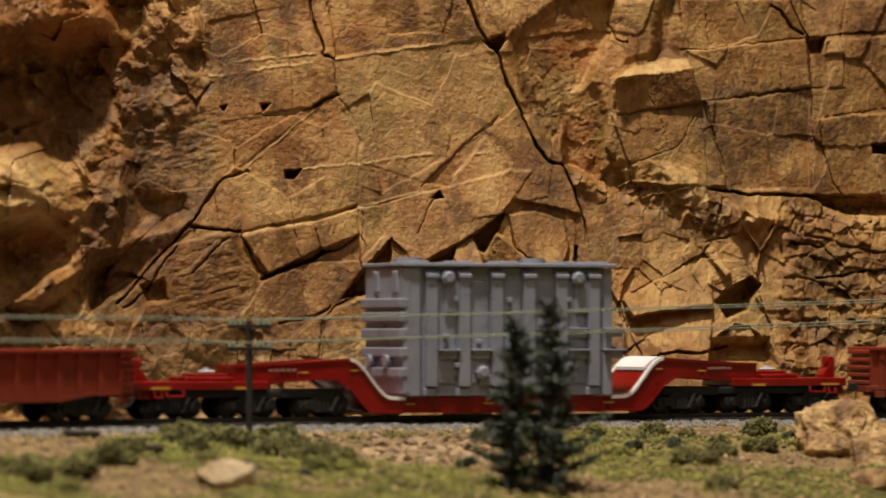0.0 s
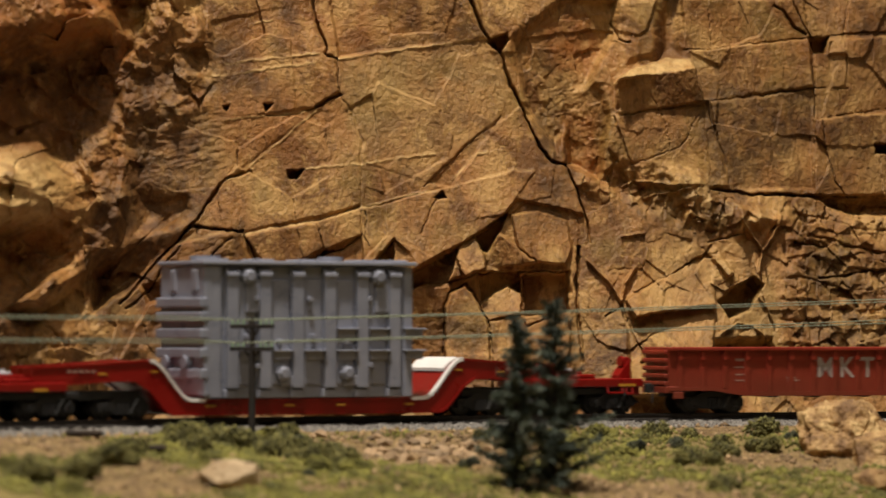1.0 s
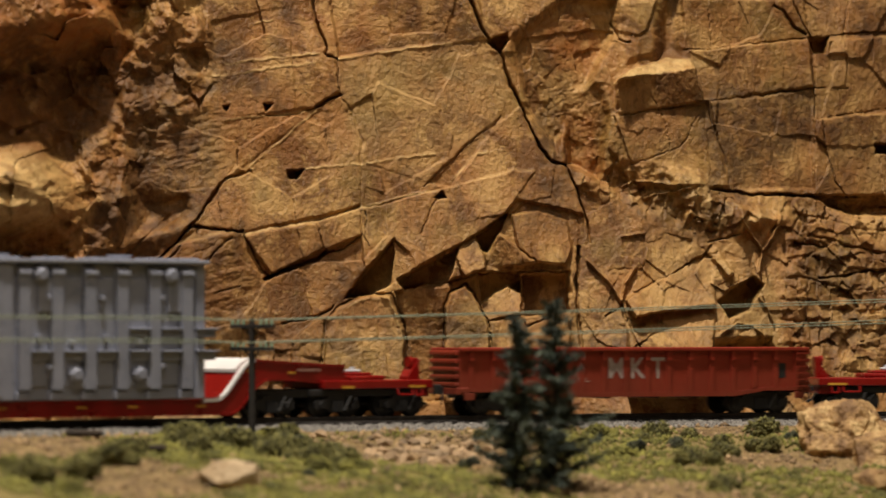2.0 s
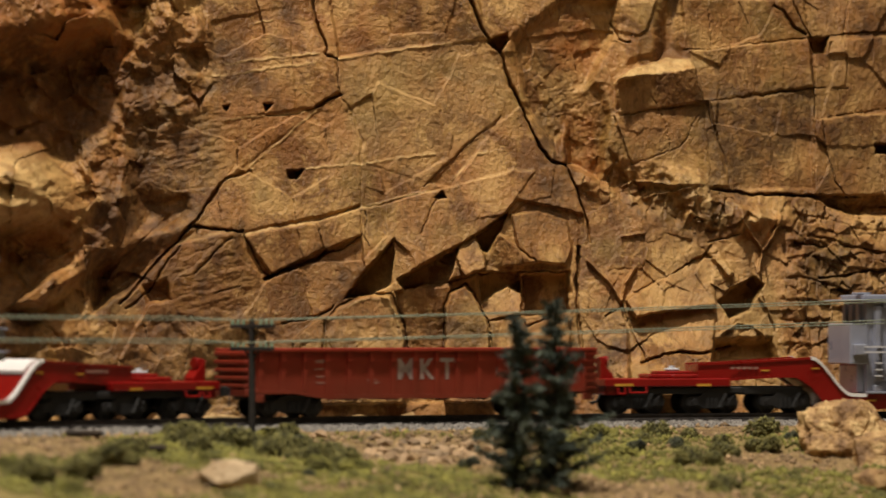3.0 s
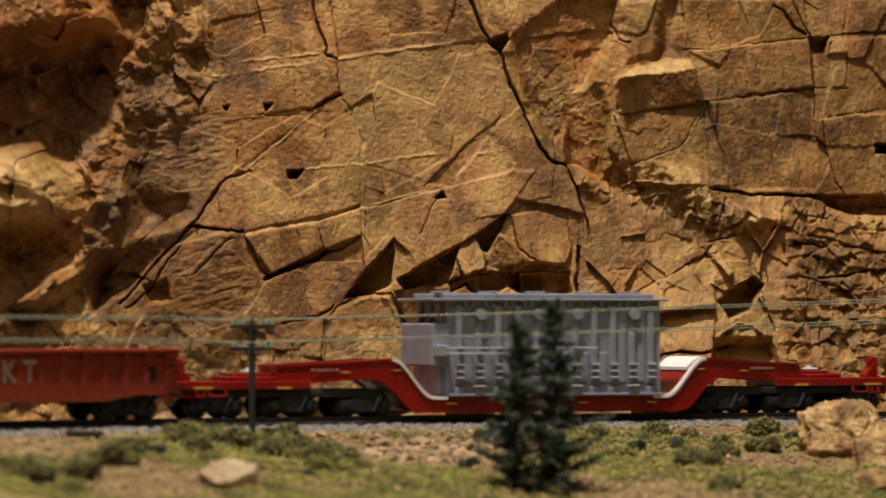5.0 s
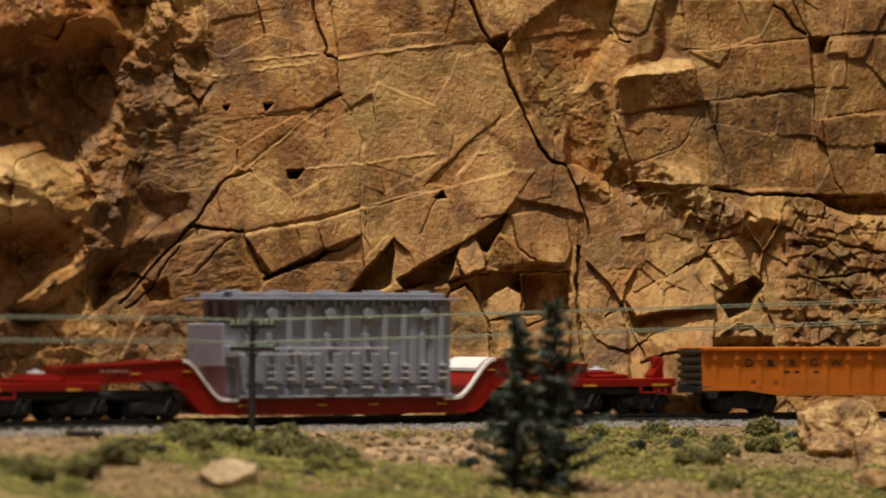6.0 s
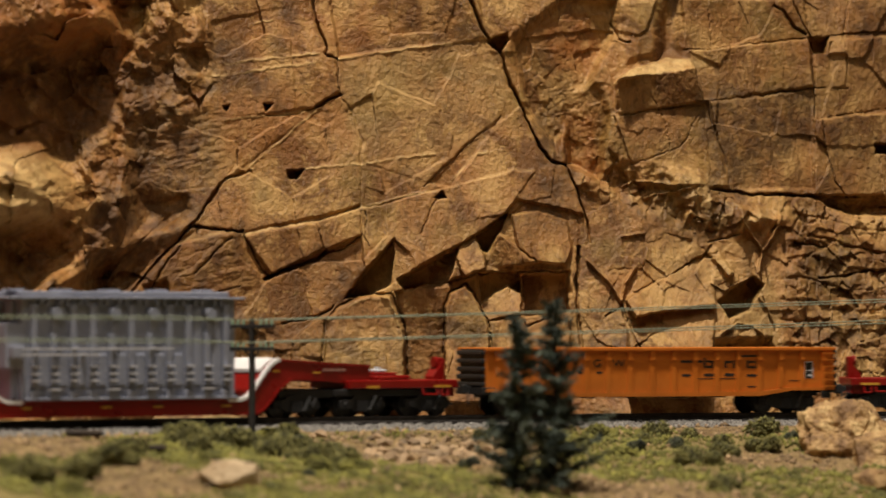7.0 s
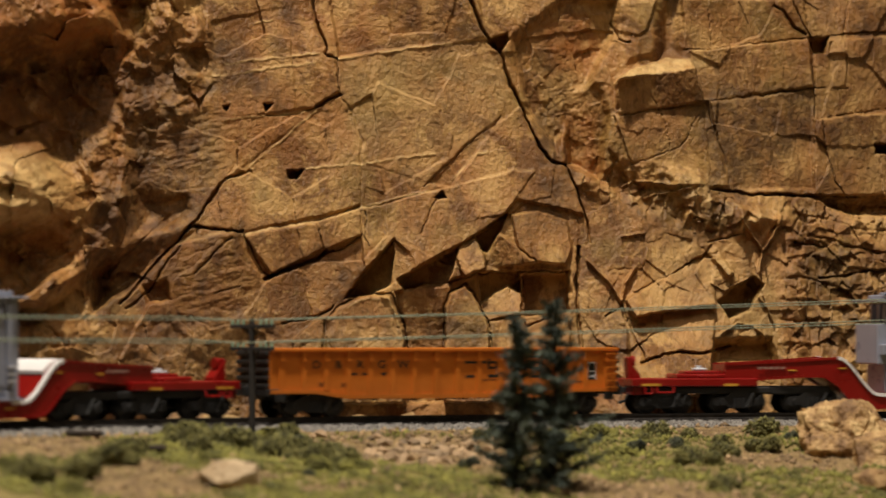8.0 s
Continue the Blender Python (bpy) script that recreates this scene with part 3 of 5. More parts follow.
    seam(1.2, 0.8, (-51.5, 38.5), (-43.6, 43.4), (-34.2, 47.2), (-24.6, 47.2), (-19.2, 36.0))
    seam(1.0, 0.6, (12.0, 50.5), (18.6, 39.6), (20.5, 34.0))
    crack(0.6, 2, (-101.6, 49.3), (-89.3, 52.8))
    crack(1.0, 4, (78.5, 168.1), (82.5, 160.2), (87.9, 158.9))
    crack(1.0, 4, (164.3, 72.4), (180.8, 70.0), (189.0, 62.6))
    crack(1.0, 4, (82.6, 45.0), (87.7, 30.5), (92.9, 20.8))
    crack(0.8, 4, (74.6, 40.1), (82.6, 43.8))
    # thin raised seams and fins
    seam(1.0, 0.9, (-89.6, 73.8), (-77.1, 76.2), (-57.1, 80.2), (-36.9, 85.2), (-21.6, 89.7), (-1.0, 94.0), (14.5, 97.8), (32.8, 102.9), (42.0, 102.6))
    seam(1.0, 0.9, (-47.4, 147.9), (-32.1, 150.7), (-14.0, 153.8), (20.4, 159.6))
    seam(1.0, 0.7, (-97.9, 145.7), (-67.8, 149.3), (-54.6, 150.6))
    seam(1.0, 0.6, (-104.1, 139.8), (-82.9, 143.2), (-57.6, 146.6))
    seam(1.0, 0.6, (-90.6, 162.0), (-77.5, 164.3))
    seam(1.0, 0.7, (-97.6, 121.8), (-80.1, 123.8), (-62.5, 125.8))
    seam(1.0, 0.7, (-87.4, 102.0), (-75.0, 111.9), (-65.0, 120.5), (-57.5, 126.4))
    seam(1.0, 0.7, (-62.3, 101.8), (-37.0, 104.1), (-21.7, 106.3), (-3.6, 108.5))
    seam(1.0, 0.7, (28.9, 110.9), (15.9, 109.5), (12.5, 107.5), (8.0, 101.4), (1.6, 95.2))
    seam(1.0, 1.0, (-97.3, 96.4), (-88.6, 99.3), (-86.1, 101.3))
    seam(1.0, 1.0, (-119.6, 69.8), (-111.8, 72.4), (-94.0, 74.9))
    crack(1.7, -6, (139.2, 82.6), (145.1, 74.7), (149.4, 68.6))
    crack(1.4, -6, (149.4, 68.6), (155.5, 76.0), (159.0, 83.8))
    crack(1.7, -6, (149.4, 68.6), (147.5, 59.9))
    crack(1.0, -4, (143.3, 53.7), (150.0, 45.1), (153.9, 36.5))
    crack(1.7, -5, (66.3, 63.9), (76.0, 54.7), (81.8, 46.9))
    crack(1.4, -5, (88.6, 61.1), (83.7, 53.5), (82.1, 46.2))
    crack(1.0, -5, (128.0, 32.4), (136.2, 37.3), (143.0, 36.5), (150.2, 30.4))
    crack(1.0, -3, (124.3, 54.9), (131.0, 51.2), (142.0, 56.2))
    crack(1.2, -3, (82.9, 74.2), (93.6, 76.3))
    crack(1.0, -3, (93.8, 91.5), (104.6, 94.1), (115.5, 95.5))
    crack(1.0, -3, (83.1, 96.3), (88.5, 99.3), (99.3, 97.7), (110.1, 97.1))
    crack(1.0, -3, (79.5, 127.1), (86.0, 111.1), (88.1, 107.4))
    crack(1.0, -2, (-31.7, 49.5), (-24.0, 47.1), (-20.2, 40.0))
    h = h + slab + 0.66 * joints
    # fine bedding ripples on two leaning faces
    grain = np.clip(
        patch(8, (-134.2, 93.5), (-133.3, 112.4), (-115.2, 136.4), (-98.9, 127.2), (-98.6, 101.1))
        + patch(8, (-128.4, 41.1), (-121.5, 67.9), (-92.0, 72.8), (-83.1, 54.0), (-86.7, 40.0))
        , 0, 1)
    h = h + grain * 0.6 * fbm(u * 0.22 + 0.1 * z, z - 0.18 * u, 1.7, 3, 8.0)
    h = h + 0.10 * fbm(u, z, 1.3, 2, 40.0)
    rust = np.clip(patch(14, (-293.1, 237.2), (-145.5, 243.9), (-141.4, 152.5), (-154.1, 116.7), (-175.6, 107.0), (-288.1, 105.2)) + 0.8 * patch(8, (47.7, 167.3), (67.8, 172.8), (73.0, 155.5), (66.2, 145.4), (50.2, 145.0)) + 0.7 * patch(8, (54.1, 125.3), (71.4, 128.1), (73.9, 103.5), (67.1, 96.1), (56.6, 108.2)) + 0.5 * patch(10, (-145.1, 26.1), (-128.9, 70.2), (-92.1, 74.7), (-81.9, 54.0), (-86.7, 37.6)) + 0.4 * rough * (t1 > 0.5) * t2 + 0.9 * np.clip(fbm(u, z, 40, 4, 51.0) - 0.16, 0, 1), 0, 1)
    # the first dark patch paints in the shade of the hollow below the overhang
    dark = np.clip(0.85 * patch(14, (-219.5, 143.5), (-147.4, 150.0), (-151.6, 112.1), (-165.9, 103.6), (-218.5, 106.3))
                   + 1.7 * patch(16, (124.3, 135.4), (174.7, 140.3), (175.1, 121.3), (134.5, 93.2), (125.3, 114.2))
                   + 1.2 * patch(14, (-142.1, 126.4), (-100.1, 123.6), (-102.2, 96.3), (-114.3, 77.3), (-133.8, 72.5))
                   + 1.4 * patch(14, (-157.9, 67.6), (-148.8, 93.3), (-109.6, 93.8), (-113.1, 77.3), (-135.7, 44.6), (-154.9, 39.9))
                   # shade on the ledge's front and just below it, put into the colour
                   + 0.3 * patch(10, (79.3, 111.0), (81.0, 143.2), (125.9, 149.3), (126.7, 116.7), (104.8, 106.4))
                   # the upright recess is painted darker to stand for its soft shade
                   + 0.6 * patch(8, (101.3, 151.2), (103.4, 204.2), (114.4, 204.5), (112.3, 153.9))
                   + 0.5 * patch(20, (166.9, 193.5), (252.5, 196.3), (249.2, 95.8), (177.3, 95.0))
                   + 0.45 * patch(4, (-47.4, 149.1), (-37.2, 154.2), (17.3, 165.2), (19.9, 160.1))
                   # shadow of the crevices at the cliff foot, laid on as dark colour
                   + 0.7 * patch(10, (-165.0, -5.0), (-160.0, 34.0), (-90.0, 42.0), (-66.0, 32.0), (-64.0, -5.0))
                   # rust-brown lower slab, darkened further to paint its turned-away face
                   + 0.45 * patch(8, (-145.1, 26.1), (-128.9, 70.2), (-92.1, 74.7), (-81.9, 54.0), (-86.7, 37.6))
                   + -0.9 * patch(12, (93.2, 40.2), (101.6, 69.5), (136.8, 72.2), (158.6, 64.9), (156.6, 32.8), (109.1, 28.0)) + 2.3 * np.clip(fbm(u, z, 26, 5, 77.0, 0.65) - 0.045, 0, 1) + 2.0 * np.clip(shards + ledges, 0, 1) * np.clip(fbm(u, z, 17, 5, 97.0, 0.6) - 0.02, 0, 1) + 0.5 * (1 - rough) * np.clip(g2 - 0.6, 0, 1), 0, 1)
    # shard crests: pale fins, made paler still for light along their edges
    # the small sharp patch on the ledge top is pale to paint in light
    pale = np.clip(pale_lit_edges + patch(12, (-288.0, 101.8), (-180.4, 104.6), (-164.4, 90.8), (-167.7, 76.8), (-286.8, 71.2)) + patch(1.5, (80.9, 141.5), (86.9, 146.3), (104.9, 153.3), (123.7, 151.2), (123.9, 149.2)) + 0.3 * patch(10, (-47.4, 148.1), (19.9, 159.6), (30.4, 139.6), (26.4, 126.0), (-7.5, 96.3), (-37.0, 104.4), (-44.8, 128.3)) + 0.4 * patch(12, (93.2, 40.2), (101.6, 69.5), (136.8, 72.2), (158.6, 64.9), (156.6, 32.8), (109.1, 28.0)) + 0.35 * rough * (t2 > 0.72) * (1 - near_end) + shards * (0.8 * np.clip((c1 - 0.72) * 4, 0, 1) + 0.5 * np.clip((c2 - 0.72) * 4, 0, 1) + 0.4 * np.clip((c3 - 0.8) * 5, 0, 1)), 0, 1)
    c, s = math.cos(WALL_TURN), math.sin(WALL_TURN)
    um, zm, hm = u * 0.001, z * 0.001, h * 0.001
    co = np.stack([um * c, WALL_Y + um * s + WALL_LEAN * zm / c - hm, zm], -1)
    top = co[:, -1:, :] + np.array([0, 0.12, 0])
    co = np.concatenate([co, top], 1)
    rows, cols = co.shape[:2]
    idx = np.arange(rows * cols).reshape(rows, cols)
    quads = np.stack([idx[:-1, :-1], idx[1:, :-1], idx[1:, 1:], idx[:-1, 1:]], -1).reshape(-1, 4)
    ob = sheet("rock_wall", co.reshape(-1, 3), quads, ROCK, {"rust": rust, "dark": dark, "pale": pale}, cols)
    return tagged(ob, "ochre and rust-stained sandstone cliff with open joints and broken blocks", "cliff", kind="structure")


def sheet(name, co, quads, mat, layers, cols):
    """A mesh from arrays, smooth shaded, with named values on its points."""
    me = bpy.data.meshes.new(name)
    me.vertices.add(len(co))
    me.vertices.foreach_set("co", co.astype(np.float32).ravel())
    me.loops.add(quads.size)
    me.loops.foreach_set("vertex_index", quads.astype(np.int32).ravel())
    me.polygons.add(len(quads))
    me.polygons.foreach_set("loop_start", np.arange(0, quads.size, quads.shape[1], dtype=np.int32))
    me.update(calc_edges=True)
    for key, v in layers.items():
        full = np.concatenate([v, v[:, -1:]], 1) if v.ndim == 2 and v.size != len(co) else v
        me.attributes.new(key, "FLOAT", "POINT").data.foreach_set("value", full.astype(np.float32).ravel())
    me.materials.append(mat)
    me.shade_smooth()
    return new(name, me)


CLIFF = rock_wall()


# ---- ground ----
BARE = ((-0.245, 0.045, 0.026), (-0.205, 0.100, 0.018), (-0.170, 0.120, 0.014), (0.060, 0.118, 0.012), (-0.0499, 0.0788, 0.034), (-0.2106, 0.0442, 0.028), (-0.2285, 0.1323, 0.02), (0.1102, 0.1227, 0.022), (-0.0097, 0.185, 0.025), (0.1086, 0.0427, 0.014))


def ground_height(s, n):
    """Height of the ground over arrays of places along and before the track."""
    s, n = np.asarray(s, float), np.asarray(n, float)
    bed = np.where(n < 0.014, -0.003, np.where(n < 0.026, -0.003 - 0.002 * (n - 0.014) / 0.012, -0.005 - 0.131 * (np.minimum(n, 0.24) - 0.026) - 0.03 * np.clip(n - 0.24, 0, 1)))
    bed = np.where(n < -0.024, -0.003 - 0.003 * np.clip((-n - 0.024) / 0.012, 0, 1), bed)
    bumps = 0.0042 * fbm(s, n, 0.05, 4, 4.0) + 0.0016 * fbm(s, n, 0.008, 4, 14.0)
    return bed + bumps * np.clip((n - 0.028) / 0.03, 0, 1) + 0.0005 * fbm(s, n, 0.004, 2, 24.0) * (np.abs(n) > 0.012)


def turf_cover(s, n):
    """How green the ground is, 0 to 1."""
    g = 0.62 + 0.9 * fbm(s, n, 0.05, 4, 60.0)
    for bs, bn, r in BARE:
        g = g - 1.1 * np.exp(-(((s - bs) / 1.3) ** 2 + (n - bn) ** 2) / (r * r))
    return np.clip(g, 0, 1) * np.clip((n - 0.028) / 0.012, 0, 1)


def plan(s, n):
    t = TURN - s / RADIUS
    x = RADIUS * (math.sin(TURN) - np.sin(t)) + n * np.sin(t)
    y = DEPTH + RADIUS * (np.cos(t) - math.cos(TURN)) - n * np.cos(t)
    return x, y


def spot(s, n, sink=0.0):
    x, y = plan(s, n)
    return Vector((float(x), float(y), float(ground_height(s, n)) - sink))


def ground():
    ss = np.concatenate([np.arange(-1.2, -0.30, 0.02), np.arange(-0.30, 0.26, 0.0012), np.arange(0.26, 1.32, 0.02)])
    ns = np.concatenate([np.arange(-0.17, -0.03, 0.01), np.arange(-0.03, 0.25, 0.0012), np.arange(0.25, 0.62, 0.015)])
    s, n = np.meshgrid(ss, ns, indexing="ij")
    x, y = plan(s, n)
    co = np.stack([x, y, ground_height(s, n)], -1)
    rows, cols = s.shape
    idx = np.arange(rows * cols).reshape(rows, cols)
    quads = np.stack([idx[:-1, :-1], idx[:-1, 1:], idx[1:, 1:], idx[1:, :-1]], -1).reshape(-1, 4)
    ob = sheet("ground", co.reshape(-1, 3), quads, SOIL, {"turf": turf_cover(s, n), "gravel": np.clip((0.027 - n) / 0.004, 0, 1)}, cols)
    tagged(ob, "sandy soil with patches of short green turf sloping from the track", "ground", kind="structure")
    bm = new_bm()
    box(bm, -1.5, 1.5, 0.62, 2.4, -0.14, -0.05)
    tagged(new("layout_table", mesh_of("layout_table", bm, PLYWOOD)), "plain plywood table under the model landscape", "table")
    for x, y in ((-1.4, 0.85), (1.4, 0.85), (-1.4, 2.3), (1.4, 2.3)):
        part("leg", box(new_bm(), x - 0.04, x + 0.04, y - 0.04, y + 0.04, -1.1, -0.14), PLYWOOD, bpy.data.objects["layout_table"])


SHAPES = [((1, 0, 0), (-1, 0, 0), (0, 1, 0), (0, -1, 0), (0, 0, 1), (0, 0, -1)), ((0, 2, 4), (2, 1, 4), (1, 3, 4), (3, 0, 4), (2, 0, 5), (1, 2, 5), (3, 1, 5), (0, 3, 5))]


def grains(name, centres, sizes, mat, rng, flat=1.0):
    """Many small irregular eight-sided grains as one mesh."""
    base, tris = np.array(SHAPES[0], float), np.array(SHAPES[1])
    k = len(centres)
    v = base[None] * (0.55 + 0.9 * rng.rand(k, 6, 1)) + 0.35 * (rng.rand(k, 6, 3) - 0.5)
    a = rng.rand(k) * 6.283
    c, s = np.cos(a)[:, None], np.sin(a)[:, None]
    v = np.stack([v[..., 0] * c - v[..., 1] * s, v[..., 0] * s + v[..., 1] * c, v[..., 2] * flat], -1)
    co = (v * np.asarray(sizes)[:, None, None] + np.asarray(centres)[:, None, :]).reshape(-1, 3)
    faces = (tris[None] + 6 * np.arange(k)[:, None, None]).reshape(-1, 3)
    me = bpy.data.meshes.new(name)
    me.vertices.add(len(co))
    me.vertices.foreach_set("co", co.astype(np.float32).ravel())
    me.loops.add(faces.size)
    me.loops.foreach_set("vertex_index", faces.astype(np.int32).ravel())
    me.polygons.add(len(faces))
    me.polygons.foreach_set("loop_start", np.arange(0, faces.size, 3, dtype=np.int32))
    me.update(calc_edges=True)
    me.materials.append(mat)
    return me


def scattered(rng, count, s0, s1, n0, n1):
    s, n = s0 + (s1 - s0) * rng.rand(count), n0 + (n1 - n0) * rng.rand(count)
    return s, n


def loose_cover():
    rng = np.random.RandomState(3)
    # ballast
    s, n = scattered(rng, 38000, -0.29, 0.25, -0.026, 0.0275)
    keep = (np.abs(np.abs(n) - 0.0083) > 0.0013)
    s, n = s[keep], n[keep]
    x, y = plan(s, n)
    size = 0.00026 + 0.00022 * rng.rand(len(s))
    me = grains("ballast", np.stack([x, y, ground_height(s, n) + 0.0001], -1), size, GRAVEL, rng)
    tagged(new("ballast", me), "grey crushed stone ballast along the track", "ballast", kind="stuff")
    # turf tufts
    s, n = scattered(rng, 150000, -0.30, 0.25, 0.028, 0.235)
    g = turf_cover(s, n)
    keep = rng.rand(len(s)) < (g ** 1.3) * (0.35 + 0.65 * (value_noise(s / 0.008, n / 0.008) > 0.45))
    s, n = s[keep], n[keep]
    x, y = plan(s, n)
    size = 0.0004 + 0.0011 * rng.rand(len(s)) ** 3
    me = grains("turf", np.stack([x, y, ground_height(s, n) + 0.0003], -1), size, TURF, rng, 0.9)
    tagged(new("turf", me), "short yellow-green ground foam turf", "turf", kind="stuff")
    # loose grit on bare soil
    s, n = scattered(rng, 26000, -0.30, 0.25, 0.024, 0.235)
    g = turf_cover(s, n)
    keep = rng.rand(len(s)) < 0.25 + 0.75 * (g < 0.3)
    s, n = s[keep], n[keep]
    x, y = plan(s, n)
    size = 0.0003 + 0.0019 * rng.rand(len(s)) ** 6
    me = grains("grit", np.stack([x, y, ground_height(s, n)], -1), size, GRIT, rng, 0.7)
    tagged(new("grit", me), "tan and brown grit and small chippings", "grit", kind="stuff")


def stone_mesh(name, seed, rx, ry, rz, mat, points=26, finer=0, rough=0.0):
    """An angular stone: the hull of random points, cut finer and roughened where it is seen near."""
    rng = random.Random(seed)
    bm = new_bm()
    for _ in range(points):
        d = Vector((rng.gauss(0, 1), rng.gauss(0, 1), rng.gauss(0, 1))).normalized() * rng.uniform(0.8, 1.0)
        bm.verts.new((d.x * rx, d.y * ry, d.z * rz))
    made = bmesh.ops.convex_hull(bm, input=bm.verts)
    bmesh.ops.delete(bm, geom=[e for e in made["geom_interior"] if isinstance(e, bmesh.types.BMVert)], context="VERTS")
    if finer:
        bmesh.ops.triangulate(bm, faces=bm.faces)
        bmesh.ops.subdivide_edges(bm, edges=bm.edges, cuts=finer, use_grid_fill=True)
        bmesh.ops.triangulate(bm, faces=bm.faces)
        for v in bm.verts:
            p = v.co * 90 + Vector((seed, 0, 0))
            q = noise.noise(p) + 0.5 * noise.noise(p * 2.3) + 0.3 * noise.noise(p * 5.1) - 0.6 * abs(noise.noise(p * 1.4 + Vector((7, 7, 7))))
            v.co += v.co.normalized() * rough * q
    return mesh_of(name, bm, mat, False)


def boulder_mesh(seed, size, planes, mat, extra=()):
    """A weathered boulder: a ball cut by random planes, split by crevices, with a pitted skin."""
    rng = random.Random(seed)
    cuts = [(Vector((rng.gauss(0, 1), rng.gauss(0, 1), rng.gauss(0, 0.9))).normalized(), rng.uniform(0.60, 0.86)) for _ in range(planes)]
    cuts += [(Vector(n).normalized(), c) for n, c in extra]
    bm = new_bm()
    bmesh.ops.create_icosphere(bm, subdivisions=6, radius=1)
    for v in bm.verts:
        d = v.co.normalized()
        reach = min([1.15] + [c / max(1e-3, n.dot(d)) for n, c in cuts if n.dot(d) > 0.05])
        p = d * 1.9 + Vector((seed, 0, 0))
        gap = noise.voronoi(d * 1.25 + Vector((seed, 3, 0)))[0]
        reach -= 0.035 * math.exp(-(gap[1] - gap[0]) * 14) if planes > 15 else 0
        reach += (0.09 if planes > 25 else 0.02) * noise.noise(p * 1.5) + (0.05 if planes > 25 else 0.03) * noise.noise(p * 4) + 0.02 * noise.noise(p * 9) + 0.014 * noise.noise(p * 19)
        v.co = Vector((d.x * size[0], d.y * size[1], d.z * size[2])) * reach
    return mesh_of("boulder", bm, mat, False)


# flat top, steep flank and falling shoulder of the big boulder
BROKEN_FACES = [((-0.15, -0.1, 1), 0.60), ((-1, -0.35, 0.15), 0.72), ((0.75, -0.3, 0.8), 0.54), ((-0.3, -1, 0.75), 0.62), ((0.3, -1, 0.5), 0.64)]


def stones():
    for s, n, up, size, seed, lumps, turn, label in (
            (0.1400, 0.0963, 0.0022, (0.0290, 0.022, 0.0262), 12, 26, 0.0, "large buff sandstone boulder beside the track"),
            (0.1465, 0.1202, 0.0020, (0.0185, 0.013, 0.0140), 5, 20, 0.3, "buff sandstone boulder leaning on a larger one"),
            (0.1163, 0.1696, 0.001, (0.0105, 0.009, 0.0085), 8, 18, 0.5, "brown weathered boulder at the foot of larger ones"),
            (-0.0897, -0.0359, 0.0006, (0.0185, 0.0095, 0.0098), 31, 14, 0.35, "smooth tan rock lying between the track and the cliff"),
            (-0.1959, 0.1432, 0.0020, (0.0128, 0.0092, 0.0068), 23, 14, -0.15, "smooth pale buff rock lying on the slope")):
        ob = new("boulder", boulder_mesh(seed, size, lumps, PALE_STONE if s < -0.1 else BUFF, BROKEN_FACES if lumps == 26 else ()))
        ob.matrix_world = Matrix.Translation(spot(s, n) + Vector((0, 0, up))) @ Matrix.Rotation(turn, 4, "Z")
        tagged(ob, label, "boulder")
    kinds = [stone_mesh("stone", 40 + k, 1.3, 1.0, 0.75, BUFF, 14) for k in range(6)]
    places = [(-35.5, 66.0, 2.6), (-51.3, 105.8, 2.2), (-49.9, 78.8, 1.6), (-38.4, 51.9, 2.0), (-24.3, 81.0, 1.8), (-13.0, 32.0, 1.2), (-61.1, 130.7, 2.6), (-65.3, 77.6, 1.3), (123.4, 96.2, 2.0),
              (125.8, 103.1, 2.2), (133.4, 52.7, 1.6), (100.8, 168.1, 3.0), (101.5, 181.1, 2.2), (110.8, 135.7, 2.0), (122.9, 67.2, 2.6), (-52.3, 169.8, 3.0), (-36.2, 159.0, 3.0), (117.0, 113.5, 2.4), (129.2, 68.9, 2.2), (-28.5, 96.0, 1.4), (-44.9, 91.9, 1.5)]
    rng = random.Random(5)
    for s, n, r in places:
        ob = new("stone", rng.choice(kinds))
        ob.matrix_world = Matrix.Translation(spot(s * 0.001, n * 0.001, -0.0003)) @ Matrix.Rotation(rng.uniform(0, 6), 4, "Z") @ Matrix.Scale(r * 0.001, 4)
        tagged(ob, "small angular buff stone lying on the soil", "stone", "stones on the slope")
    chips = [stone_mesh("stone", 60 + k, 1.3, 1.0, 0.8, SCREE, 11) for k in range(5)]
    for k in range(200):
        s, n = -0.0447 + rng.gauss(0, 0.026), 0.0739 + rng.gauss(0, 0.024)
        if n > 0.032:
            ob = new("stone", rng.choice(chips))
            ob.matrix_world = Matrix.Translation(spot(s, n, -0.0002)) @ Matrix.Rotation(rng.uniform(0, 6), 4, "Z") @ Matrix.Rotation(rng.uniform(-0.6, 0.6), 4, "X") @ Matrix.Scale(rng.choice([0.7, 1.0, 1.4, 1.9, 2.6, 3.4, 4.0]) * 0.001, 4)
            tagged(ob, "small brown chipping among the scree", "stone", "scree on the bare slope")
    # rubble along the foot of the cliff
    for k in range(70):
        s, n = rng.uniform(-0.27, 0.25), rng.uniform(-0.058, -0.030)
        r = rng.choice([1.5, 2, 2.5, 3, 4.5, 6]) * (0.8 + 0.4 * rng.random()) * 0.001
        r = min(r, (-n - 0.0235) * 0.75)
        ob = new("rubble_stone", rng.choice(kinds))
        x, y = plan(s, n)
        ob.matrix_world = Matrix.Translation((float(x), float(y), -0.006 + r * 0.45)) @ Matrix.Rotation(rng.uniform(0, 6), 4, "Z") @ Matrix.Rotation(rng.uniform(-0.5, 0.5), 4, "X") @ Matrix.Scale(r, 4)
        tagged(ob, "angular fallen stone at the foot of the cliff", "stone", "rubble under the cliff")


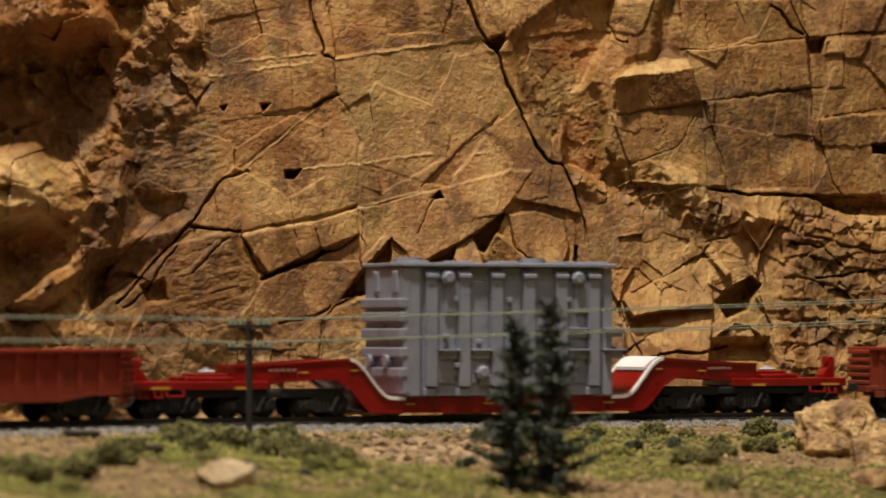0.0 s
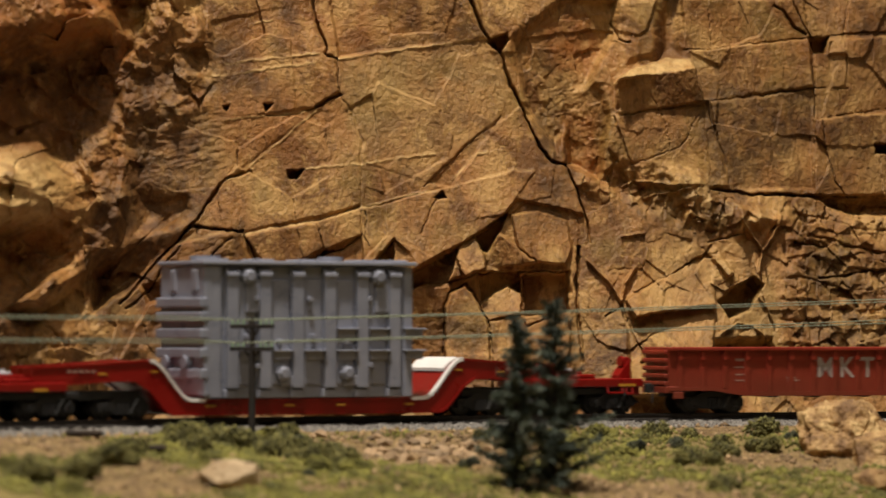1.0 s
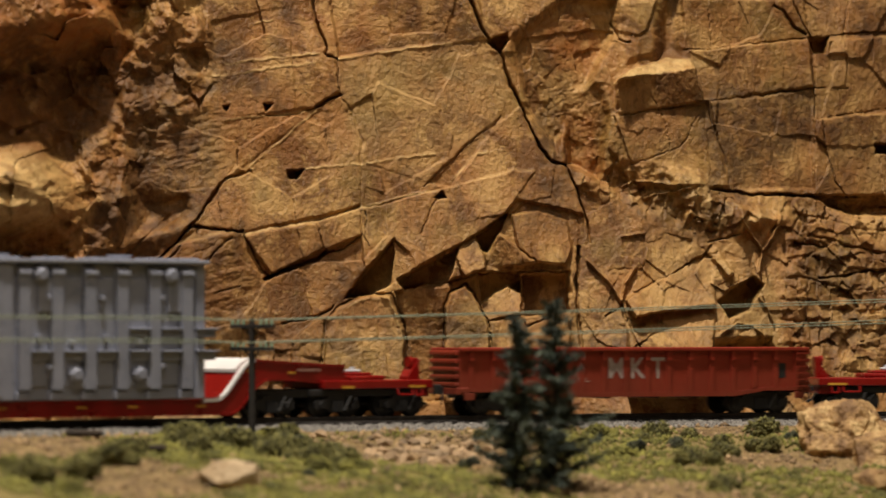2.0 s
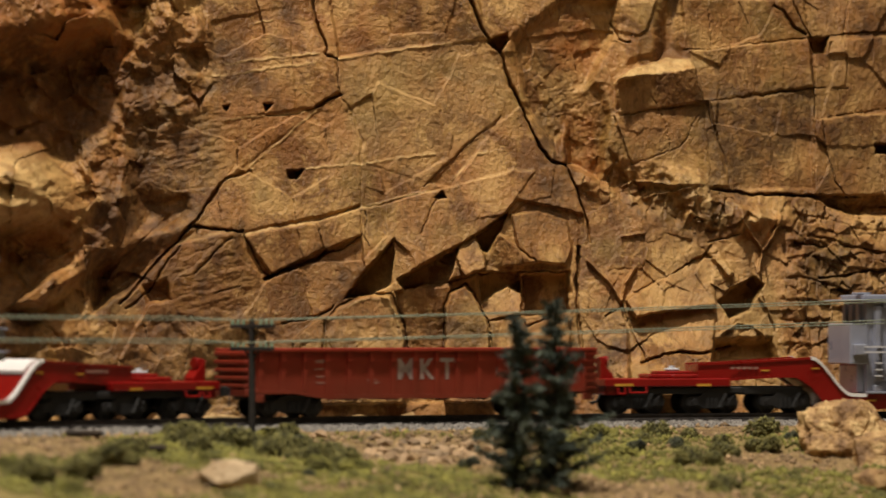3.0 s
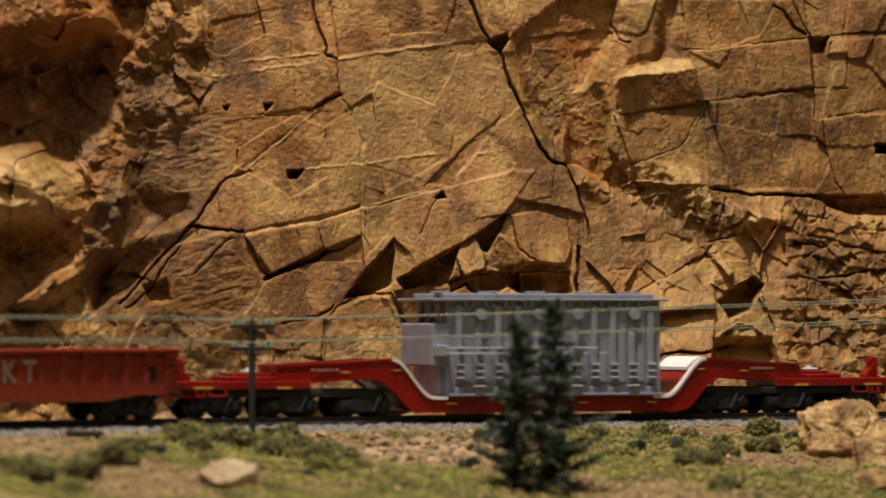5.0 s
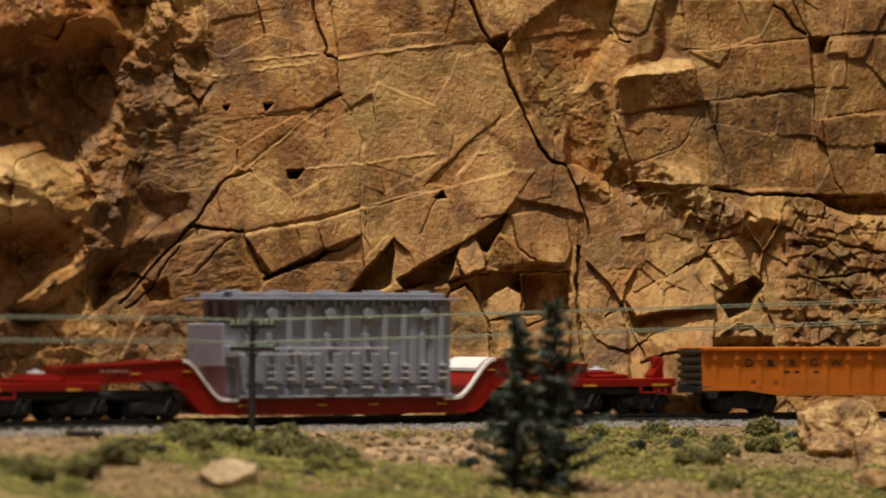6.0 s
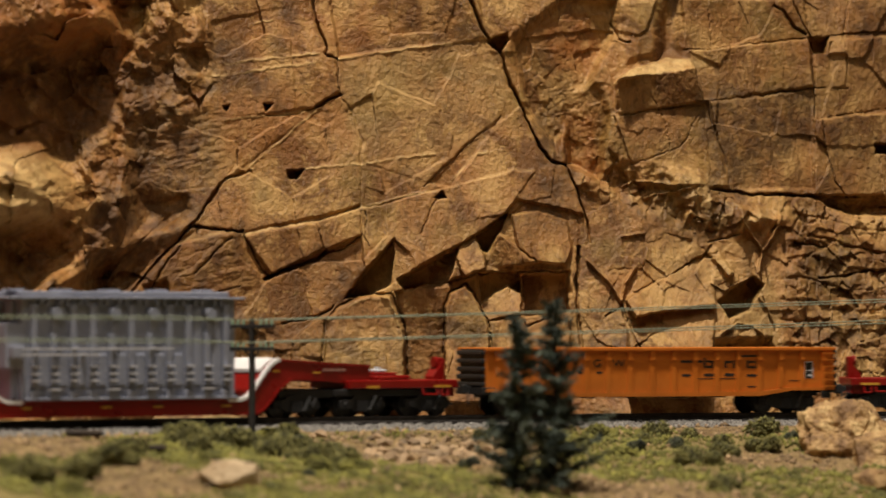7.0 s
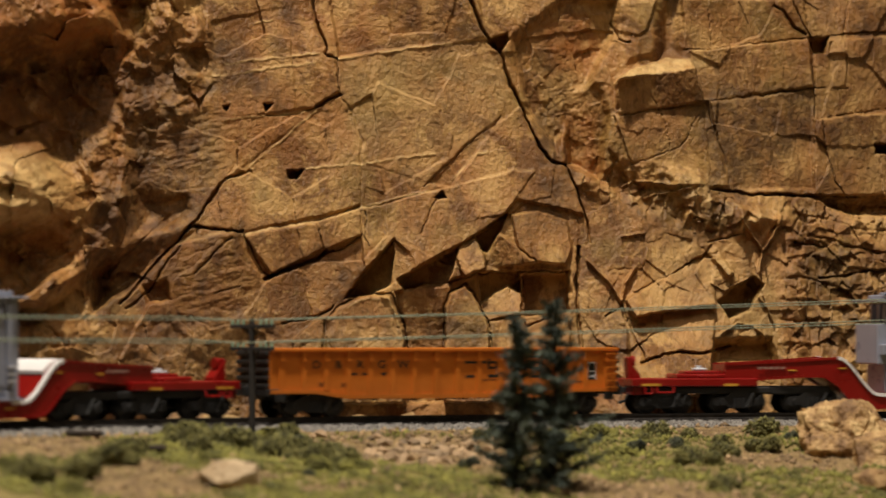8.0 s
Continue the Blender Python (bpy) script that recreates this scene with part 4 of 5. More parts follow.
# ---- track ----
def track():
    root = tagged(new("railway_track"), "single dark steel model railway track on ballast", "track", kind="structure")
    steps = [-1.2 + 0.01 * i for i in range(253)]
    for n in (-0.0083, 0.0083):
        bm = new_bm()
        prof = ((-0.0011, -0.0024), (-0.0011, -0.0020), (-0.0003, -0.0016), (-0.0003, -0.0007), (-0.0005, -0.0006), (-0.0005, 0.0), (0.0005, 0.0), (0.0005, -0.0006),
                (0.0003, -0.0007), (0.0003, -0.0016), (0.0011, -0.0020), (0.0011, -0.0024))
        rows = [[bm.verts.new((*on_track(s, n + dn)[:2], z)) for dn, z in prof] for s in steps]
        for a, b in zip(rows, rows[1:]):
            for i in range(len(prof)):
                j = (i + 1) % len(prof)
                bm.faces.new((a[i], a[j], b[j], b[i]))
        part("rail", bm, STEEL, root)
    tie = mesh_of("tie", box(new_bm(), -0.0012, 0.0012, -0.0145, 0.0145, -0.0042, -0.0023, 0.0002), TIE)
    for k in range(90):
        s = -0.29 + 0.006 * k
        ob = new("tie", tie)
        x, y, t = on_track(s)
        ob.parent = root
        ob.matrix_local = Matrix.Translation((x, y, 0)) @ Matrix.Rotation(t, 4, "Z")


# ---- plants ----
def shrub_mesh(seed, spread, high, count, mat):
    rng = np.random.RandomState(seed)
    lobes = rng.rand(5, 3) * 2 - 1
    pts = []
    for k in range(count):
        c = lobes[rng.randint(5)] * 0.55
        d = rng.randn(3)
        d = d / np.linalg.norm(d) * (0.30 + 0.30 * rng.rand())
        p = c + d
        pts.append((p[0] * spread, p[1] * spread, (abs(p[2]) + 0.05) * high))
    return grains("foliage", np.array(pts), 0.00026 + 0.00052 * rng.rand(count), mat, rng)


def shrubs():
    kinds = []
    for k, (spread, high, mat) in enumerate(((0.0062, 0.0060, OLIVE), (0.0050, 0.0046, OLIVE), (0.0075, 0.0042, TURF), (0.0040, 0.0040, DARK_LEAF), (0.0080, 0.0066, OLIVE))):
        kinds.append(shrub_mesh(100 + k, spread, high, int(1100 + 260 * k), mat))
    by_the_pole = [(-148.2, 53.3, 0, 1.20), (-137.7, 68.7, 0, 1.28), (-128.2, 60.1, 4, 1.04), (-152.7, 61.1, 4, 1.2), (-121.2, 90.3, 4, 1.20), (-106.5, 82.8, 0, 1.12), (-115.4, 100.5, 4, 1.12), (-100.7, 94.9, 0, 1.2), (-129.5, 42.0, 0, 1.1), (-99.3, 48.9, 4, 1.1), (-139.8, 45.6, 4, 0.7), (-101.1, 38.9, 2, 1), (-118.7, 78.4, 4, 1), (-157.4, 72.9, 0, 1), (-131.2, 83.0, 1, 1.04), (-143.3, 33.5, 1, 1), (-96.4, 53.0, 3, 1.04), (-215.3, 96.0, 4, 1.1),
                   (-190.2, 74.4, 0, 1), (-241.2, 110.4, 4, 1.2), (-267.2, 111.6, 4, 1.2), (-258.8, 88.1, 2, 1.20), (-126.1, 110.2, 2, 1.12), (-119.4, 123.4, 2, 1.12), (51.5, 72.4, 3, 1), (71.4, 51.9, 0, 0.9), (70.0, 73.0, 3, 1), (87.7, 52.5, 1, 0.9), (117.5, 60.4, 0, 1.2)]
    open_slope = [(106.5, 87.9, 0, 0.9), (49.0, 139.4, 1, 1.1), (42.6, 132.6, 0, 1.1), (76.3, 107.8, 1, 1), (73.0, 103.9, 1, 1), (37.5, 85.6, 2, 1), (31.9, 176.7, 0, 1), (123.3, 74.2, 3, 0.9), (48.9, 43.4, 2, 1), (3.2, 41.0, 2, 1), (-4.9, 40.0, 1, 0.7),
                  (-61.0, 124.7, 3, 1), (-85.4, 61.3, 1, 0.9), (-73.5, 76.5, 3, 0.4), (98.2, 88.1, 1, 1), (-132.0, 52.9, 1, 1.2), (-110.0, 64.6, 1, 1.3), (-124.3, 64.2, 0, 0.9), (-105.7, 56.8, 2, 1.2), (61.4, 59.2, 1, 0.7), (94.4, 68.3, 1, 0.8), (82.9, 90.6, 3, 0.7)]
    places = by_the_pole + open_slope
    rng = random.Random(2)
    for _ in range(60):
        s, n = rng.uniform(-0.28, 0.22), rng.uniform(0.04, 0.21)
        if float(turf_cover(s, n)) > 0.55:
            places.append((s * 1000, n * 1000, rng.choice([2, 2, 2, 1, 3]), rng.uniform(0.45, 0.9)))
    for s, n, k, size in places:
        ob = tagged(new("shrub"), ("dark green", "olive green", "yellow-green")[0 if k == 3 else 2 if k == 2 else 1] + " low foam shrub on the slope before the track", "shrub", "shrubs on the slope")
        ob.matrix_world = Matrix.Translation(spot(s * 0.001, n * 0.001, 0.0006)) @ Matrix.Rotation(rng.uniform(0, 6.28), 4, "Z") @ Matrix.Scale(size, 4)
        f = new("foliage", kinds[k])
        f.parent = ob


def conifer(s, n, height, seed, label):
    """A wire-and-fibre model fir: twisted trunk, drooping boughs, short needles along each of them."""
    rng = random.Random(seed)
    tree = tagged(new("conifer_tree"), label, "tree", "firs before the track")
    tree.matrix_world = Matrix.Translation(spot(s, n, 0.001))
    rod_bm = rod(new_bm(), (0, 0, 0), (0, 0, height * 0.96), 0.0011, 0.00025, sides=8)
    boughs, verts, faces = 150, [], []
    for k in range(boughs):
        f = (k + rng.random()) / boughs
        f = 0.04 + 0.95 * f
        z = height * f
        reach = (0.0116 * (1 - f) ** 0.8 + 0.0020) * rng.choice([0.4, 0.65, 0.85, 1.0, 1.3])
        if f < 0.40 and rng.random() < 0.2:
            reach *= 1.6
        a = rng.uniform(0, 6.283)
        rise = rng.uniform(-0.1, 0.55)
        tip = Vector((math.cos(a) * reach, math.sin(a) * reach, z + reach * rise))
        root = Vector((0, 0, z - 0.0006))
        rod(rod_bm, root, tip, 0.00028, 0.0001, sides=4)
        way = (tip - root).normalized()
        for q in range(max(14, int(reach * 8500))):
            g = 0.15 + 0.9 * rng.random()
            p = root.lerp(tip, g)
            d = (Vector((rng.gauss(0, 1), rng.gauss(0, 1), rng.gauss(0, 0.8))) + way * 0.8).normalized()
            long, wide = rng.uniform(0.0012, 0.0028), rng.uniform(0.00025, 0.00045)
            side = d.cross(Vector((rng.gauss(0, 1), rng.gauss(0, 1), 1))).normalized() * wide
            i = len(verts)
            verts += [p - side, p + side, p + d * long + side * 0.5, p + d * long * 0.9 - side * 0.5]
            faces.append((i, i + 1, i + 2, i + 3))
    part("trunk", rod_bm, BARK, tree, "brown wire trunk and boughs")
    me = bpy.data.meshes.new("crown")
    me.from_pydata([tuple(v) for v in verts], [], faces)
    me.materials.append(NEEDLE)
    ob = new("crown", me)
    ob.parent = tree
    return tree


# ---- telegraph line ----
def telegraph_pole(s, n, height, label):
    x, y, t = on_track(s, n)
    pole = tagged(new("telegraph_pole"), label, "pole", "telegraph line")
    base = float(ground_height(s, n)) - 0.001
    pole.matrix_world = Matrix.Translation((x, y, base)) @ Matrix.Rotation(t, 4, "Z")
    part("post", rod(new_bm(), (0, 0, 0), (0, 0, height), 0.0014, 0.0011), TIE, pole)
    for z in (height - 0.0032, height - 0.0118):
        arm = part("crossarm", box(new_bm(), -0.0007, 0.0007, -0.0155, 0.0155, z - 0.0008, z + 0.0008, 0.0002), TIE, pole)
        for k in (-1, 1):
            part("brace", rod(new_bm(), (0, 0, z - 0.0045), (0, k * 0.0055, z - 0.0006), 0.0004, sides=6), TIE, pole)
            for d in (0.0065, 0.0105, 0.0145):
                part("insulator", rod(new_bm(), (0, k * d, z + 0.0007), (0, k * d, z + 0.0024), 0.0007, 0.0005, sides=8), GLASSY, arm, "pale green insulator")
    return pole, base + height


def telegraph_line():
    _, top = telegraph_pole(-0.1083, 0.0377, 0.0470, "slim dark wooden telegraph pole with two crossarms")
    spans = [(-0.45, top + 0.0045), (-0.1083, top), (0.32, top + 0.0125)]
    for s, want in (spans[0], spans[2]):
        base = float(ground_height(s, 0.0377)) - 0.001
        telegraph_pole(s, 0.0377, want - base, "slim dark wooden telegraph pole farther along the line")
    for drop in (0.0008, 0.0094):
        for k, lift in ((-0.0105, 0.0), (0.0105, 0.0014)):
            data = bpy.data.curves.new("wire", "CURVE")
            data.dimensions, data.bevel_depth, data.bevel_resolution = "3D", 0.00022, 2
            pts = []
            for (s0, z0), (s1, z1) in zip(spans, spans[1:]):
                for i in range(12):
                    f = i / 12
                    sag = 0.0010 * 4 * f * (1 - f)
                    x, y, _ = on_track(s0 + (s1 - s0) * f, 0.0377 - k)
                    pts.append((x, y, z0 + (z1 - z0) * f - sag - drop + lift * f))
            line = data.splines.new("POLY")
            line.points.add(len(pts) - 1)
            for q, p in zip(line.points, pts):
                q.co = (*p, 1)
            data.materials.append(WIRE)
            tagged(new("wire", data), "thin pale grey-green telegraph wire between the poles", "wire", "telegraph wires")


def sticks():
    for s, n, long, turn in ((-0.182, 0.032, 0.0135, -0.1), (-0.182, 0.076, 0.0115, -0.15)):
        bm = rod(new_bm(), (-long / 2, 0, 0), (long / 2, 0, 0), 0.0015, 0.0011, sides=9)
        rod(bm, (0, 0, 0), (long * 0.3, 0.0015, 0.0013), 0.0005, 0.0003, sides=6)
        ob = new("fallen_log", mesh_of("fallen_log", bm, BARK))
        ob.matrix_world = Matrix.Translation(spot(s, n, -0.0014)) @ Matrix.Rotation(turn, 4, "Z")
        tagged(ob, "dark fallen log lying on the soil", "log")


ground()
track()
stones()
sticks()
telegraph_line()
shrubs()
conifer(-0.0704, 0.1706, 0.0640, 4, "small dark blue-green fir with a thin ragged crown")
conifer(-0.0464, 0.1649, 0.0685, 9, "taller dark blue-green fir with spreading lower boughs")
loose_cover()


# ---- rolling stock ----
MM = 0.001


def mm_box(bm, x0, x1, y0, y1, z0, z1, bevel=0.0):
    return box(bm, x0 * MM, x1 * MM, y0 * MM, y1 * MM, z0 * MM, z1 * MM, bevel * MM)


def wheel_mesh():
    """A wheel set: two flanged wheels on an axle, about its own centre."""
    bm = new_bm()
    for side in (-1, 1):
        rod(bm, (0, side * 7.4 * MM, 0), (0, side * 9.6 * MM, 0), 4.6 * MM, sides=20)
        rod(bm, (0, side * 7.0 * MM, 0), (0, side * 7.5 * MM, 0), 5.2 * MM, sides=20)
        rod(bm, (0, side * 9.6 * MM, 0), (0, side * 10.0 * MM, 0), 3.3 * MM, 1.6 * MM, sides=12)
    rod(bm, (0, -11.5 * MM, 0), (0, 11.5 * MM, 0), 1.1 * MM, sides=8)
    return mesh_of("wheel_set", bm, WHEEL)


def frame_mesh(half):
    """A truck frame: side frames with journal boxes and springs, a bolster, a brake beam."""
    bm = new_bm()
    for side in (-1, 1):
        y0, y1 = sorted((side * 10.6, side * 12.4))
        xs = [-half - 3.4, -half - 2.6, -half + 2, -half / 2, 0, half / 2, half - 2, half + 2.6, half + 3.4]
        tops = [5.6, 6.6, 7.0, 8.6, 8.8, 8.6, 7.0, 6.6, 5.6]
        lows = [3.6, 3.0, 3.2, 2.0, 1.7, 2.0, 3.2, 3.0, 3.6]
        strip(bm, [x * MM for x in xs], [z * MM for z in tops], [z * MM for z in lows], y0 * MM, y1 * MM)
        for x in (-half, half):
            rod(bm, (x * MM, side * 12 * MM, 4.6 * MM), (x * MM, side * 13.2 * MM, 4.6 * MM), 1.7 * MM, 1.4 * MM, sides=10)
        for x in (-1.8, 0, 1.8):
            rod(bm, (x * MM, side * 12.8 * MM, 2.3 * MM), (x * MM, side * 12.8 * MM, 6.4 * MM), 0.75 * MM, sides=6)
        rod(bm, ((half - 1.2) * MM, side * 13 * MM, 3.0 * MM), ((half + 1.6) * MM, side * 13 * MM, 7.4 * MM), 0.45 * MM, sides=6)
    mm_box(bm, -2.2, 2.2, -10.8, 10.8, 6.0, 9.4)
    return mesh_of("truck_frame", bm, BLACK)


WHEEL_SET = wheel_mesh()
wheel_sets = []


def add_truck(car, x, half, mesh):
    truck = new("truck", mesh)
    truck.parent, truck.location = car, (x * MM, 0, 0)
    lever = new("brake_lever", LEVER)
    lever.parent, lever.location = truck, (half * 0.55 * MM, 0, 0)
    for dx in (-half, half):
        w = new("wheel_set", WHEEL_SET)
        w.parent, w.location = truck, (dx * MM, 0, 4.6 * MM)
        wheel_sets.append((w, dx * MM))


LEVER = mesh_of("brake_lever", rod(new_bm(), (-1.4 * MM, -13.7 * MM, 2.6 * MM), (1.6 * MM, -13.7 * MM, 8.2 * MM), 0.55 * MM, sides=6), WORN_STEEL)
SHORT_TRUCK, LONG_TRUCK = frame_mesh(7.4), frame_mesh(9.4)


def couplers(car, x, z, mat):
    for side in (-1, 1):
        bm = new_bm()
        a, b = sorted((side * x, side * (x + 3.4)))
        mm_box(bm, a, b, -1.1, 1.1, z - 1.1, z + 1.1, 0.2)
        a, b = sorted((side * (x + 2.2), side * (x + 4.6)))
        mm_box(bm, a, b, -2.0, 1.6, z - 1.9, z + 1.9, 0.4)
        rod(bm, ((side * (x + 2.0)) * MM, -2.2 * MM, (z - 0.8) * MM), ((side * (x + 3.0)) * MM, -4.0 * MM, (z - 6.0) * MM), 0.35 * MM, sides=6)
        part("coupler", bm, mat, car)


def s_curve(x0, z0, x1, z1, steps=9):
    """Points of a smooth step between two heights."""
    out = []
    for i in range(steps):
        f = i / (steps - 1)
        e = f * f * (3 - 2 * f)
        out.append((x0 + (x1 - x0) * f, z0 + (z1 - z0) * e))
    return out


def neck(xs, tops, lows, inner, outer):
    """A girder web between two lines over xs, whose two sides follow the plan lines inner and outer."""
    bm = new_bm()
    rows = [[bm.verts.new((x * MM, y * MM, z * MM)) for x, y, z in zip(xs, ys, zs)] for zs in (tops, lows) for ys in (inner, outer)]
    ti, to_, li, lo = rows
    for i in range(len(xs) - 1):
        for a, b in ((ti, to_), (to_, lo), (lo, li), (li, ti)):
            bm.faces.new((a[i], a[i + 1], b[i + 1], b[i]))
    for i in (0, -1):
        bm.faces.new((ti[i], to_[i], lo[i], li[i]))
    return bm


def depressed_flat(label):
    """A twelve-axle flat with a sunken centre, tapering raised necks and low end platforms."""
    car = tagged(new("depressed_flat_car"), label, "railway car", "cars of the train")
    top = [(-117, 20.6), (-108, 20.9), (-96, 21.5), (-84, 22.2), (-76, 22.7)] + s_curve(-70, 23.1, -52, 7.8, 11) + [(-46, 7.6)]
    under = {-117: 13.0, -108: 13.0, -96: 13.9, -84: 14.6, -76: 14.6}
    xs, low, half = [p[0] for p in top], [], []
    for x in xs:
        f = min(1.0, max(0.0, (x + 76) / 17))
        low.append(under[x] if x in under else 14.6 - 13.2 * f * f * (3 - 2 * f))
        half.append(15.0 - 5.5 * min(1.0, max(0.0, (-72 - x) / 44)))
    xs, low, half = xs + [-x for x in reversed(xs)], low + list(reversed(low)), half + list(reversed(half))
    tops = [p[1] for p in top] + [p[1] for p in reversed(top)]
    to = lambda v: [a * MM for a in v]
    for side in (-1, 1):
        part("side_girder", neck(xs, tops, low, [side * (w - 2.4) for w in half], [side * w for w in half]), RED, car)
        # flanges standing out along the top and the foot of the web
        for zs, dz in ((tops, -1.0), (low, 1.0)):
            part("flange", neck(xs, [max(z, z + dz) for z in zs], [min(z, z + dz) for z in zs], [side * (w - 0.6) for w in half], [side * (w + 0.5) for w in half]), RED, car)
    part("deck", neck(xs, [z - 0.5 for z in tops], [z + 0.8 for z in low], [2.4 - w for w in half], [w - 2.4 for w in half]), RED, car)
    # white edge stripes along the necks
    for side in (-1, 1):
        sx = [x for x, z in top if x >= -70]
        sz = [z for x, z in top if x >= -70]
        if side == 1:
            sx, sz = [-x for x in reversed(sx)], list(reversed(sz))
        for y0, y1 in ((-15.8, -13.7), (13.7, 15.8)):
            part("edge_stripe", strip(new_bm(), to(sx), to([z + 0.3 for z in sz]), to([z - 1.1 for z in sz]), y0 * MM, y1 * MM), WHITE, car, "white painted edge stripe")
    bm = new_bm()
    strip(bm, to([62.6, 64.6, 66.4, 68, 69.4]), to([19.2, 20.9, 22.2, 23.0, 23.5]), to([17.9, 19.6, 21.0, 21.8, 22.3]), -12.4 * MM, 12.4 * MM)
    part("neck_panel", bm, WHITE, car, "white panel on the inner neck face")
    for side in (-1, 1):
        a, b = sorted((side * 104, side * 157.5))
        part("end_platform", mm_box(new_bm(), a, b, -14, 14, 11.0, 14.4, 0.5), RED, car)
        a, b = sorted((side * 114, side * 137.5))
        bm = mm_box(new_bm(), a, b, -9, 9, 14.4, 16.2, 0.6)
        a, b = sorted((side * 118, side * 133))
        mm_box(bm, a, b, -6, 6, 16.0, 17.4, 0.6)
        a, b = sorted((side * 120, side * 128))
        mm_box(bm, a, b, -12, -8, 14.4, 15.8, 0.4)
        part("valve_box", bm, RED, car)
        bm = mm_box(new_bm(), side * 126 - 2.6, side * 126 + 2.6, -5, 0, 17.4, 18.6, 0.5)
        rod(bm, (side * 126 * MM, -2 * MM, 18.4 * MM), (side * 126 * MM, -2 * MM, 19.6 * MM), 1.2 * MM)
        part("valve", bm, PALE_GREY, car, "small pale grey valve")
        # a stand that leans inwards from the end of the platform, with its hand wheel
        bm = new_bm()
        xa = sorted((side * 151.5, side * 157.2))
        strip(bm, to(xa), to([15.6, 22.6] if side > 0 else [22.6, 15.6]), to([14.3, 14.3]), -5 * MM, 1 * MM)
        xa = sorted((side * 154.6, side * 157.2))
        mm_box(bm, *xa, -4.4, 0.4, 14.4, 23.2, 0.5)
        rod(bm, (side * 153.6 * MM, -2 * MM, 21.4 * MM), (side * 154.8 * MM, -2 * MM, 21.4 * MM), 2.2 * MM, sides=16)
        part("brake_stand", bm, RED, car)
        bm = mm_box(new_bm(), side * 154 - 3, side * 154 + 3, -12, 12, 7.6, 11.2, 0.4)
        part("end_sill", bm, RED, car)
        for x0, x1, z in ((140, 147, 8.6), (149, 152, 8.2)):
            bm = rod(new_bm(), (side * x0 * MM, -14.5 * MM, z * MM), (side * x1 * MM, -14.5 * MM, z * MM), 0.45 * MM, sides=6)
            for x in (x0, x1):
                rod(bm, (side * x * MM, -14.5 * MM, z * MM), (side * x * MM, -13.6 * MM, 11.4 * MM), 0.45 * MM, sides=6)
            part("grab_iron", bm, RED, car)
        bm = rod(new_bm(), (side * 156 * MM, -5 * MM, 9.5 * MM), (side * 159 * MM, -5.5 * MM, 5.0 * MM), 0.5 * MM, sides=6)
        rod(bm, (side * 159 * MM, -5.5 * MM, 5.0 * MM), (side * 161 * MM, -4.5 * MM, 4.4 * MM), 0.5 * MM, sides=6)
        part("air_hose", bm, BLACK, car)
        for x, z, y, wide in ((115.5, 11.7, -14.0, 3.0), (149.5, 11.8, -14.0, 4.0)):
            part("reflector", mm_box(new_bm(), side * x - wide, side * x + wide, y - 0.3, y + 0.1, z - 0.5, z + 0.5), YELLOW, car, "yellow reflector")
        for x, z, y, wide in ((68, 18.4, -15.0, 1.6), (89, 17.6, -12.9, 1.8)):
            part("reflector", mm_box(new_bm(), side * x - wide, side * x + wide, y - 0.4, y + 0.4, z - 0.3, z + 0.3), YELLOW, car, "yellow reflector")
        for k in range(5):
            x = side * (93 + 2.4 * k)
            part("marking", mm_box(new_bm(), x - 0.8, x + 0.8, -13.4 + 0.3 * k, -12.0, 18.1, 19.1), DULL_WHITE, car, "small faded white marking")
        # a lower frame over the trucks
        a, b = sorted((side * 98, side * 153))
        part("truck_span", mm_box(new_bm(), a, b, -12, 12, 8.0, 10.9, 0.6), BLACK, car)
        a, b = sorted((side * 72, side * 98))
        part("truck_span", mm_box(new_bm(), a, b, -11.5, 11.5, 7.6, 11.0, 0.6), BLACK, car)
        for x in (80, 111.5, 143):
            add_truck(car, side * x, 7.4, SHORT_TRUCK)
    for x in (-44, -9, 14, 45):
        part("reflector", mm_box(new_bm(), x - 2.0, x + 2.0, -15.8, -14.9, 4.7, 5.4), YELLOW, car, "yellow reflector")
    couplers(car, 157, 9.6, BLACK)
    return car


